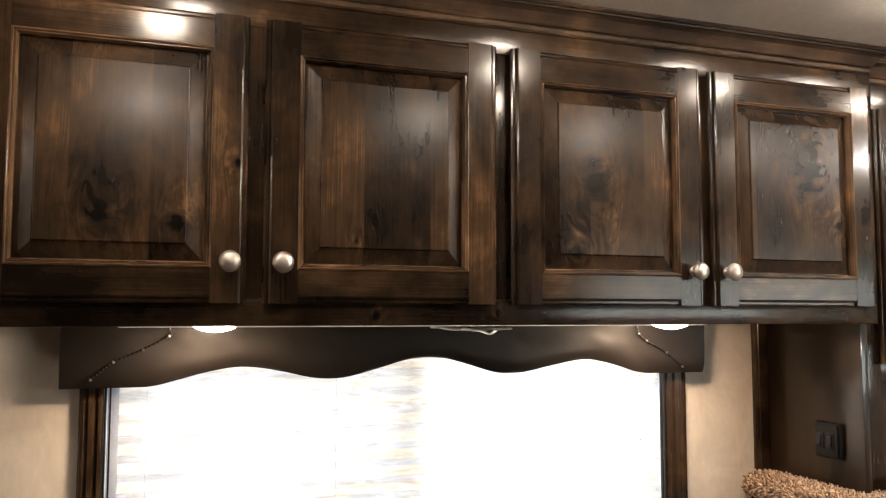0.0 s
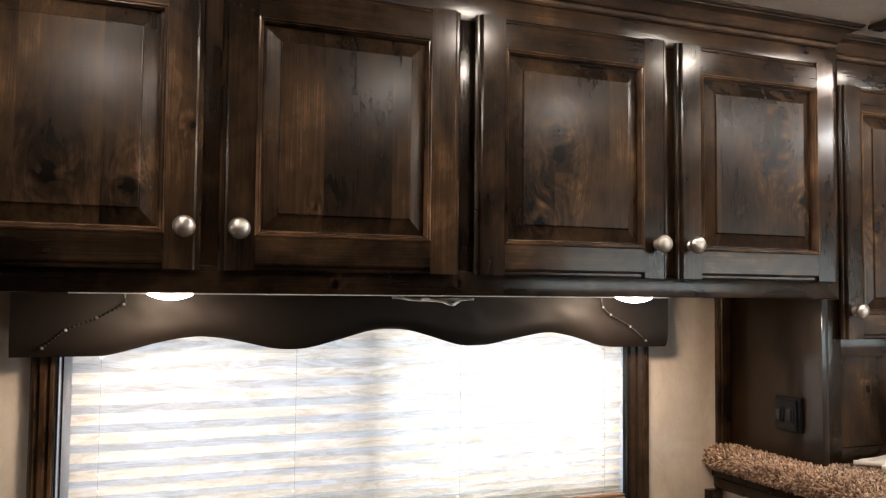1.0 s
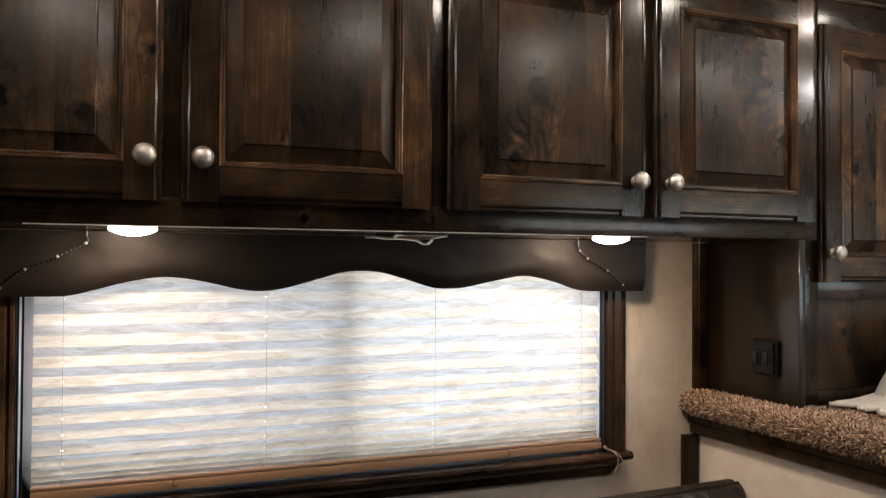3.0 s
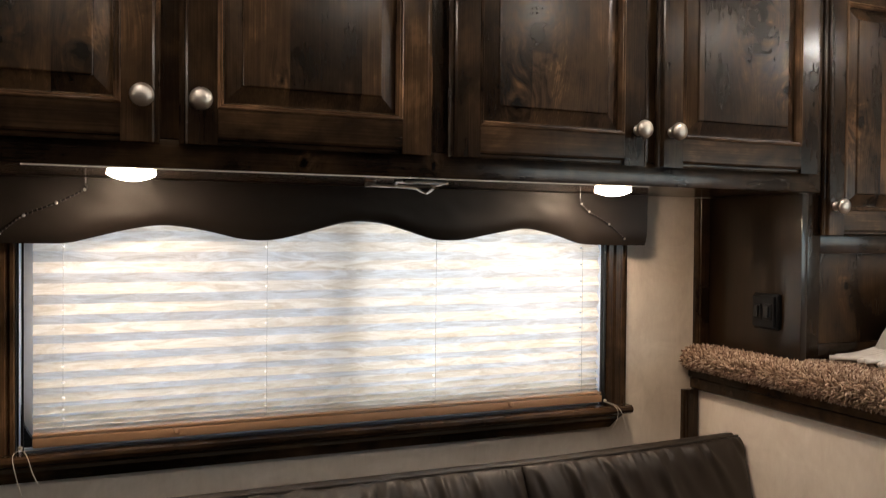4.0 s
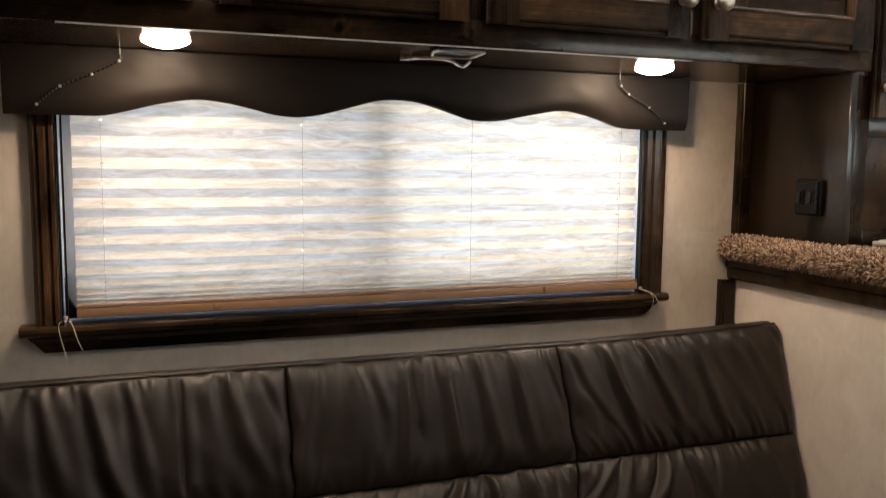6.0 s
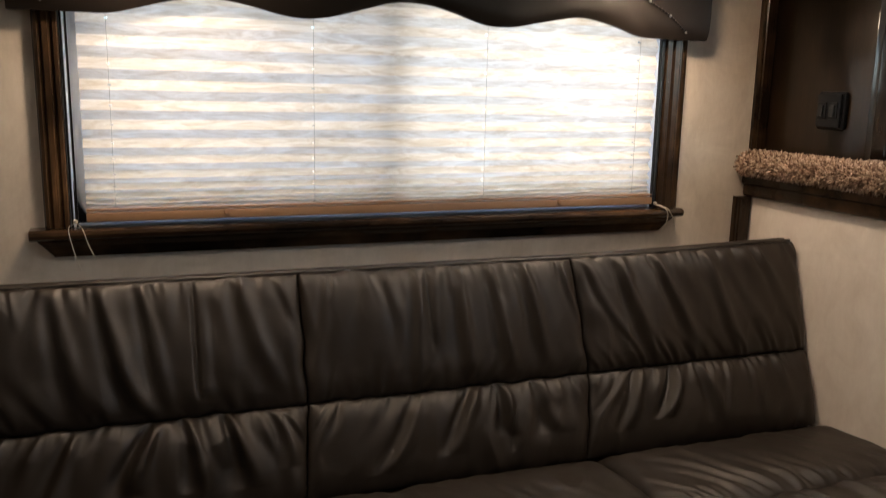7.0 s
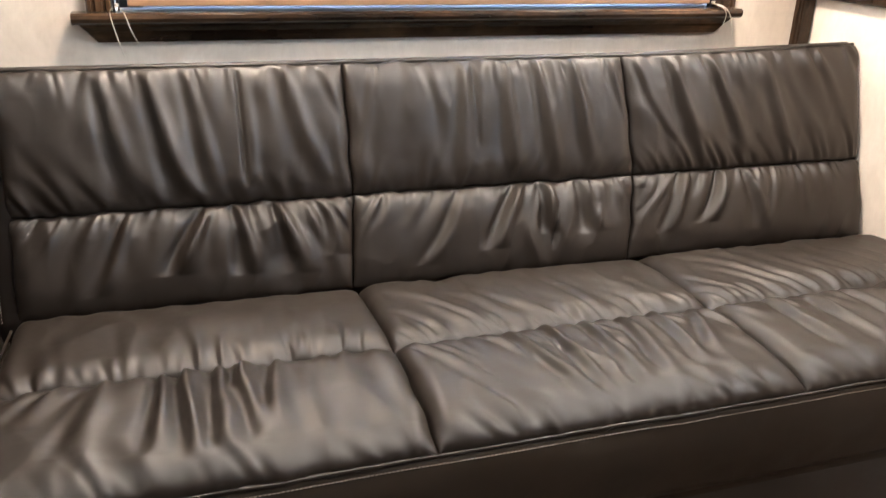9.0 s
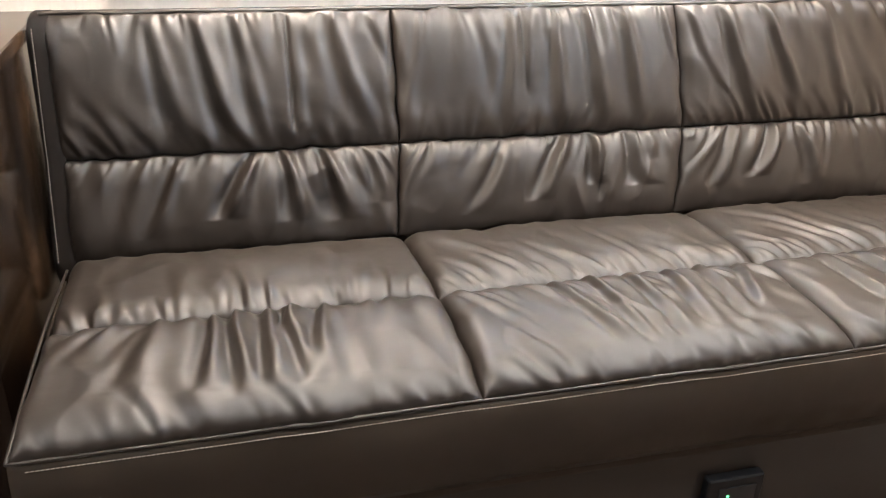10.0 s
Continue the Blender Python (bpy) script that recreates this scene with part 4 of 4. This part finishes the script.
def cushion(name, n, low_line, high_line, puff, seed, style, rise=0.035, creases=(), drapes=(), nu=200, nv=72, keys=(0, 0), lump=0.004):
    """A padded panel between four seams, with gathers in its cover."""
    (ya, za), (yb, zb) = LINES[low_line], LINES[high_line]
    g = 0.0004
    la, lb = CROSS[low_line][n] + g, CROSS[low_line][n + 1] - g
    ha, hb = CROSS[high_line][n] + g, CROSS[high_line][n + 1] - g
    x0, x1 = (la + ha) / 2, (lb + hb) / 2
    w, h = x1 - x0, math.hypot(yb - ya, zb - za)
    nrm = Vector((0, -(zb - za), yb - ya)).normalized()
    if nrm.z < 0:
        nrm = -nrm
    # denser rows near the seams
    a = np.linspace(0, 1, nu + 1)
    b = np.linspace(0, 1, nv + 1)
    b = b - 0.10 * np.sin(2 * np.pi * b) / (2 * np.pi) * 4 * 0.5
    U, V = np.meshgrid(a * w, b * h)
    def edge(s, wd):
        q = 1 - np.clip(s / wd, 0, 1)
        return np.sqrt(np.clip(1 - q * q, 0, 1))
    eu = np.minimum(edge(U, 0.028), edge(w - U, 0.028))
    ev = np.minimum(edge(V, rise), edge(h - V, rise * 0.9))
    belly = 0.72 + 0.28 * np.sin(np.pi * np.clip(V / h, 0, 1)) * np.sin(np.pi * np.clip(U / w, 0, 1)) ** 0.5
    eu, ev = 0.28 + 0.72 * eu, 0.26 + 0.74 * ev
    H = puff * (eu * ev * belly - 0.18)
    wr = folds_field(U, V, w, h, seed, style)
    lumps = value_noise(U + 0.02 * value_noise(U, V, 12, 12, seed + 2), V, 17, 8, seed + 9)
    wr = wr + lump * (0.6 - np.abs(lumps) * 2.4) * np.clip(0.45 + value_noise(U, V, 6, 6, seed + 1), 0, 1)
    soft = value_noise(U, V, 9, 7, seed) * 0.0035 + value_noise(U, V, 26, 14, seed + 5) * 0.0016
    mask = np.clip(eu * 1.1, 0, 1) * np.clip(ev * 1.15, 0, 1)
    H = H + (wr + soft) * mask
    for cx, v0, v1, depth in creases:
        along = np.clip((V - v0 * h) / (0.02), 0, 1) * np.clip((v1 * h - V) / 0.02, 0, 1)
        H -= depth * along * np.exp(-((U - cx) / 0.004) ** 2)
        H += depth * 0.6 * along * np.exp(-((U - cx - 0.014) / 0.010) ** 2)
    for u0, u1, reach, width, tall in drapes:
        vv = (h - V) / (reach * h)
        along = np.clip(vv, 0, 1)
        d = (U - u0 - (u1 - u0) * along - 0.004 * np.sin(vv * 4 + u0 * 90)) / (width * (0.6 + 0.55 * along))
        fade = np.clip(1.15 - np.clip(vv, 0, 2) ** 5, 0, 1) * np.clip(vv * 9 + 0.2, 0, 1)
        H += tall * fade * 1.1 * (np.exp(-d * d) - 0.8 * np.exp(-((d + 1.55) / 0.9) ** 2)) * np.clip(ev * 1.1, 0, 1)
    P = []
    for j in range(nv + 1):
        t = b[j]
        for i in range(nu + 1):
            o = H[j, i]
            lo, hi = max(0.0, 1 - t * h / 0.04), max(0.0, 1 - (1 - t) * h / 0.04)
            t2 = t + (seam_wave(x0 + U[j, i], keys[0]) * lo + seam_wave(x0 + U[j, i], keys[1]) * hi) / h
            sx = 0.0035 * noise.noise((t * h * 22, x0 * 9, keys[0])) * max(0.0, 1 - U[j, i] / 0.05) + 0.0035 * noise.noise((t * h * 22, x1 * 9, keys[0])) * max(0.0, 1 - (w - U[j, i]) / 0.05)
            xa, xb = la + (ha - la) * t, lb + (hb - lb) * t
            P.append((xa + (xb - xa) * U[j, i] / w + sx, ya + (yb - ya) * t2 + nrm.y * o, za + (zb - za) * t2 + nrm.z * o + (top_lift(xa + U[j, i]) * t if high_line == "back_top" else 0.0)))
    F = []
    for j in range(nv):
        for i in range(nu):
            k = j * (nu + 1) + i
            F.append((k, k + 1, k + nu + 2, k + nu + 1))
    # turned-in hem all round, so the cover has depth
    ring = list(range(nu + 1)) + [j * (nu + 1) + nu for j in range(1, nv + 1)] + [nv * (nu + 1) + i for i in range(nu - 1, -1, -1)] + [j * (nu + 1) for j in range(nv - 1, 0, -1)]
    base = len(P)
    for k in ring:
        p = P[k]
        P.append((p[0], p[1] - nrm.y * 0.012, p[2] - nrm.z * 0.012))
    for q in range(len(ring)):
        q2 = (q + 1) % len(ring)
        F.append((ring[q2], ring[q], base + q, base + q2))
    return grid_part(name, P, F, LEATHER, sofa, "", 180)


# single large folds: place at the seam, place at the far end, reach, width, height
UP_DRAPES = (((0.155, 0.205, 0.95, 0.016, 0.0060), (0.227, 0.286, 0.95, 0.015, 0.0070), (0.290, 0.335, 0.95, 0.014, 0.0060), (0.455, 0.505, 0.85, 0.017, 0.0055)),
             ((0.215, 0.205, 0.95, 0.012, 0.0050), (0.300, 0.310, 0.95, 0.012, 0.0055), (0.360, 0.395, 0.95, 0.013, 0.0060), (0.430, 0.470, 0.90, 0.014, 0.0055)),
             ((0.095, 0.160, 0.95, 0.013, 0.0060), (0.190, 0.260, 0.95, 0.014, 0.0060), (0.300, 0.370, 0.90, 0.014, 0.0050)))
LOW_DRAPES = (((0.190, 0.130, 0.80, 0.012, 0.0060), (0.304, 0.262, 0.66, 0.015, 0.0120), (0.350, 0.378, 0.72, 0.014, 0.0110), (0.416, 0.462, 0.75, 0.015, 0.0090), (0.490, 0.530, 0.60, 0.013, 0.0070)),
              ((0.204, 0.150, 0.80, 0.014, 0.0080), (0.315, 0.270, 0.70, 0.014, 0.0090), (0.360, 0.389, 0.58, 0.012, 0.0110), (0.436, 0.482, 0.62, 0.016, 0.0090)),
              ((0.120, 0.080, 0.70, 0.013, 0.0070), (0.205, 0.175, 0.62, 0.014, 0.0110), (0.265, 0.300, 0.75, 0.014, 0.0070)))
FRONT_DRAPES = (((0.216, 0.224, 0.80, 0.011, 0.0070), (0.251, 0.263, 0.85, 0.011, 0.0085), (0.287, 0.303, 0.85, 0.012, 0.0080), (0.323, 0.343, 0.82, 0.012, 0.0075), (0.369, 0.366, 0.75, 0.012, 0.0070), (0.150, 0.135, 0.70, 0.016, 0.0050)),
                ((0.167, 0.228, 0.85, 0.010, 0.0060), (0.226, 0.262, 0.85, 0.010, 0.0065), (0.294, 0.318, 0.82, 0.010, 0.0065), (0.362, 0.366, 0.78, 0.011, 0.0060), (0.421, 0.427, 0.75, 0.011, 0.0060), (0.499, 0.460, 0.65, 0.012, 0.0050)),
                ((0.090, 0.120, 0.80, 0.011, 0.0060), (0.165, 0.190, 0.80, 0.011, 0.0060), (0.250, 0.265, 0.75, 0.011, 0.0055), (0.340, 0.345, 0.75, 0.012, 0.0055)))

# gathers: seam edge, number a metre, slant at either end, reach, height, width
UP = ([(0, 22, -0.65, -0.05, 0.50, 0.0048, 0.011), (1, 26, 0.15, 0.2, 0.30, 0.0040, 0.007), (1, 16, 0.05, 0.36, 1.0, 0.0062, 0.016)],
      [(0, 30, 0.25, 0.55, 0.35, 0.0040, 0.007), (1, 26, 0.05, 0.20, 0.30, 0.0038, 0.006), (1, 22, -0.10, 0.15, 1.05, 0.0055, 0.013)],
      [(0, 30, -0.55, -0.35, 0.50, 0.0048, 0.008), (1, 26, 0.3, 0.3, 0.35, 0.0040, 0.006), (1, 18, 0.25, 0.45, 1.0, 0.0058, 0.014)])
LOW = ([(1, 38, -0.5, 0.5, 0.35, 0.0045, 0.006), (1, 28, -0.75, 0.75, 0.95, 0.0075, 0.012)],
       [(1, 40, -0.2, 0.4, 0.35, 0.0045, 0.006), (1, 28, -0.65, 0.6, 0.95, 0.0070, 0.012)],
       [(1, 36, -0.5, 0.5, 0.35, 0.0045, 0.006), (1, 20, -0.8, 0.6, 0.95, 0.0065, 0.012)])
REAR = ([(0, 36, -0.25, 0.2, 0.30, 0.0050, 0.006), (0, 14, -0.1, 0.1, 0.95, 0.0060, 0.012)],
        [(0, 40, -0.35, -0.2, 0.30, 0.0045, 0.006), (0, 26, -0.6, -0.35, 0.9, 0.0050, 0.010)],
        [(0, 40, -0.35, -0.2, 0.30, 0.0045, 0.006), (0, 24, -0.6, -0.4, 0.9, 0.0050, 0.010)])
FRONT = ([(0, 24, -0.45, -0.10, 0.34, 0.0050, 0.011), (1, 22, -0.40, 0.12, 0.85, 0.0085, 0.013)],
         [(0, 24, -0.45, -0.30, 0.32, 0.0048, 0.010), (1, 36, 0.45, 0.70, 0.85, 0.0048, 0.009)],
         [(0, 24, -0.40, -0.25, 0.32, 0.0048, 0.010), (1, 26, 0.35, 0.60, 0.75, 0.0050, 0.010)])
for n in range(3):
    cr = ((0.375, 0.12, 1.0, 0.007),) if n == 0 else ((0.235, 0.3, 1.0, 0.004),) if n == 1 else ()
    cushion("back_cushion_upper", n, "back_mid", "back_top", 0.027, 21 + n, UP[n], rise=0.05, creases=cr, drapes=UP_DRAPES[n], lump=0.003, keys=(5, 9))
    cr = ((0.385, 0.2, 0.75, 0.006),) if n == 1 else ()
    cushion("back_cushion_lower", n, "back_low", "back_mid", 0.027, 41 + n, LOW[n], rise=0.05, creases=cr, drapes=LOW_DRAPES[n], lump=0.006, keys=(2, 5))
    cushion("seat_cushion_rear", n, "seat_mid", "seat_back", 0.040, 61 + n, REAR[n], rise=0.05, keys=(7, 3))
    cushion("seat_cushion_front", n, "seat_front", "seat_mid", 0.044, 81 + n, FRONT[n], rise=0.05, drapes=FRONT_DRAPES[n], nv=90, keys=(8, 7))

# backrest body with its top roll, as one closed outline in y and z
outline = [(1.522, 0.44), (1.534, 0.474), (1.588, 0.626), (1.640, 0.834), (1.646, 0.8430), (1.656, 0.8475), (1.672, 0.8450), (1.680, 0.8385), (1.684, 0.831), (1.71, 0.40), (1.54, 0.40)]
bm = bmesh.new()
a = [bm.verts.new((SEAMS[0] + 0.003, y + 0.014, z)) for y, z in outline]
c = [bm.verts.new((0.95, y + 0.014, z)) for y, z in outline]
b = [bm.verts.new((SEAMS[-1] - 0.004, y + 0.014, z + (top_lift(SEAMS[-1]) if z > 0.8 else 0.0))) for y, z in outline]
m = len(outline)
bm.faces.new(a)
bm.faces.new(b[::-1])
for i in range(m):
    bm.faces.new((a[i], c[i], c[(i + 1) % m], a[(i + 1) % m]))
    bm.faces.new((c[i], b[i], b[(i + 1) % m], c[(i + 1) % m]))
part("backrest", bm, LEATHER, sofa, "smooth leather backrest body", 60)
# end gusset with a stitched edge
gus = [(1.516, 0.44), (1.524, 0.474), (1.580, 0.630), (1.634, 0.824), (1.642, 0.8415), (1.656, 0.8495), (1.676, 0.8475), (1.686, 0.832), (1.71, 0.40), (1.54, 0.40)]
bm = bmesh.new()
cy, cz = 1.60, 0.62
rings = []
for x, k in ((SEAMS[0] + 0.010, 0.0), (SEAMS[0] - 0.012, 0.0), (SEAMS[0] - 0.018, 0.004), (SEAMS[0] - 0.023, 0.011), (SEAMS[0] - 0.026, 0.022)):
    ring = []
    for y, z in gus:
        d = Vector((y - cy, z - cz)).normalized()
        ring.append(bm.verts.new((x, y - d.x * k, z - d.y * k)))
    rings.append(ring)
m = len(gus)
for r, q in zip(rings, rings[1:]):
    for i in range(m):
        bm.faces.new((r[i], r[(i + 1) % m], q[(i + 1) % m], q[i]))
bm.faces.new(rings[0])
bm.faces.new(rings[-1])
part("end_gusset", bm, VINYL_VAL, sofa, "dark rounded side gusset", 50)
# top welt
part("top_welt", tube([(SEAMS[0] - 0.005, 1.648, 0.8455)] + [(SEAMS[0] + (SEAMS[-1] - 0.006 - SEAMS[0]) * i / 60, 1.650 + 0.0015 * noise.noise((i * 0.7, 0, 0)), 0.8455 + 0.0025 * noise.noise((i * 0.33, 1, 0)) + top_lift(SEAMS[0] + (SEAMS[-1] - SEAMS[0]) * i / 60)) for i in range(61)], 0.0035, 8), LEATHER, sofa, "sewn welt along the top", 180)
# seat core, piping, skirt, base
part("seat_core", box(SEAMS[0] + 0.002, SEAMS[-1], 1.042, 1.518, 0.30, 0.444, 0.006), VINYL_DARK, sofa, "", 50)
path = [(SEAMS[0] - 0.004 + (SEAMS[-1] + 0.006 - SEAMS[0]) * i / 90, 1.025 + 0.0015 * noise.noise((i * 0.21, 3, 0)), 0.465 + 0.003 * noise.noise((i * 0.13, 0, 2))) for i in range(91)]
part("front_piping", tube([(path[0][0] - 0.002, 1.08, 0.466)] + path, 0.0021, 8), LEATHER, sofa, "raised piping along the seat front", 180)
side = [(SEAMS[0] - 0.004, 1.025 + 0.48 * i / 30, 0.466 + 0.012 * math.sin(math.pi * i / 30)) for i in range(31)]
part("side_piping", tube(side, 0.0024, 8), LEATHER, sofa, "", 180)
nu, nv = 120, 14
verts, faces = [], []
for j in range(nv + 1):
    for i in range(nu + 1):
        a, b = i / nu, j / nv
        x = SEAMS[0] - 0.004 + (SEAMS[-1] + 0.004 - SEAMS[0]) * a
        z = 0.4655 - 0.138 * b
        o = 0.010 * math.sin(math.pi * b ** 0.8) + 0.003 * noise.noise((x * 5, z * 14, 8)) + 0.0012 * noise.noise((x * 26, z * 30, 3))
        verts.append((x, 1.0275 - o, z + 0.004 * b * noise.noise((x * 3, 0, 5))))
for j in range(nv):
    for i in range(nu):
        k = j * (nu + 1) + i
        faces.append((k, k + nu + 1, k + nu + 2, k + 1))
sk = grid_part("front_skirt", verts, faces, VINYL_DARK, sofa, "smooth dark vinyl front skirt", 180)
md = sk.modifiers.new("thick", "SOLIDIFY")
md.thickness, md.offset = 0.004, -1
part("side_panel", box(SEAMS[0] - 0.006, SEAMS[0] - 0.0025, 1.032, 1.48, 0.02, 0.461, 0.001), VINYL_DARK, sofa)
part("base", box(SEAMS[0], SEAMS[-1], 1.052, 1.49, 0.0, 0.2995, 0.004), BASE_MAT, sofa, "dark recessed base")


def stitches(points, parent, size=0.0036, gap=0.0018):
    """A row of short thread dashes along a line."""
    bm = bmesh.new()
    pts = [Vector(p) for p in points]
    run = 0.0
    for p, q in zip(pts, pts[1:]):
        L = (q - p).length
        d = (q - p).normalized()
        while run < L:
            c = p + d * (run + size / 2)
            m = Matrix.LocRotScale(c, d.to_track_quat("X", "Z"), (size, 0.0008, 0.0008))
            bmesh.ops.create_cube(bm, size=1, matrix=m)
            run += size + gap
        run -= L
    return part("stitching", bm, THREAD, parent, "tan stitched thread")


stitches([(p[0], p[1] - 0.0035, p[2] - 0.0105) for p in path[1::3]], sofa)
stitches([(SEAMS[0] - 0.016, y - 0.002, z) for y, z in ((1.514, 0.478), (1.572, 0.63), (1.632, 0.826))], sofa, 0.003, 0.002)

# power outlet on the sofa base
outlet = thing("power_outlet", (0.751, 1.05, 0.20), "black power outlet with a green light on the sofa base", "outlet")
part("housing", box(0.703, 0.800, 1.032, 1.0515, 0.148, 0.252, 0.006, 3), BLACK, outlet)
part("socket_plate", box(0.722, 0.785, 1.0295, 1.0318, 0.164, 0.2365, 0.001), plain("charcoal_plastic", (0.012, 0.012, 0.013), 0.35), outlet)
part("indicator", lathe([(0, -0.001), (0.0022, -0.001), (0.0022, 0.001)], (0.737, 1.029, 0.2215), "y", 12), GREEN_LED, outlet, "small lit green indicator")

# wooden cabinet beside the sofa
side_cab = thing("side_cabinet", (-0.6, 1.48, 0.0), "brown wooden side cabinet standing beside the sofa", "cabinet")
part("body", box(-0.95, -0.249, 1.18, WALL_Y - 0.002, 0.0, 0.80, 0.004), wood("brown_cabinet_wood", "z", (), 0.0, 0.55), side_cab)
part("top", box(-0.96, -0.2445, 1.17, WALL_Y - 0.002, 0.8005, 0.825, 0.006, 3), WOOD_H, side_cab)

# ---------- ceiling lights, with two added fill lamps ---
def ceiling_lamp(x, y, lens):
    cl = thing("ceiling_light", (x, y, CEIL_Z), "lit round flush ceiling light outside the view", "light", "ceiling lights")
    part("ring", lathe([(0, -0.0005), (0.046, -0.0005), (0.046, -0.006), (0.041, -0.010), (0, -0.010)], (x, y, CEIL_Z), "z", 36), PLATE, cl)
    part("lens", lathe([(0.037, -0.0102), (0.0365, -0.018), (0.032, -0.024), (0.021, -0.028), (0, -0.030)], (x, y, CEIL_Z), "z", 36), lens, cl, "glowing lens", 60)


for x, y in ((0.055, 1.17), (0.775, 1.11), (1.315, 1.13), (1.79, 1.15), (0.02, 0.54), (0.757, 0.605), (1.30, 0.58), (1.925, 0.56)):
    ceiling_lamp(x, y, CEIL_LENS)
# added out of view to brighten the half wall and sofa
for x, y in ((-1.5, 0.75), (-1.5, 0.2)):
    ceiling_lamp(x, y, FILL_LENS)
ceiling_lamp(2.40, 0.57, LOFT_LENS)
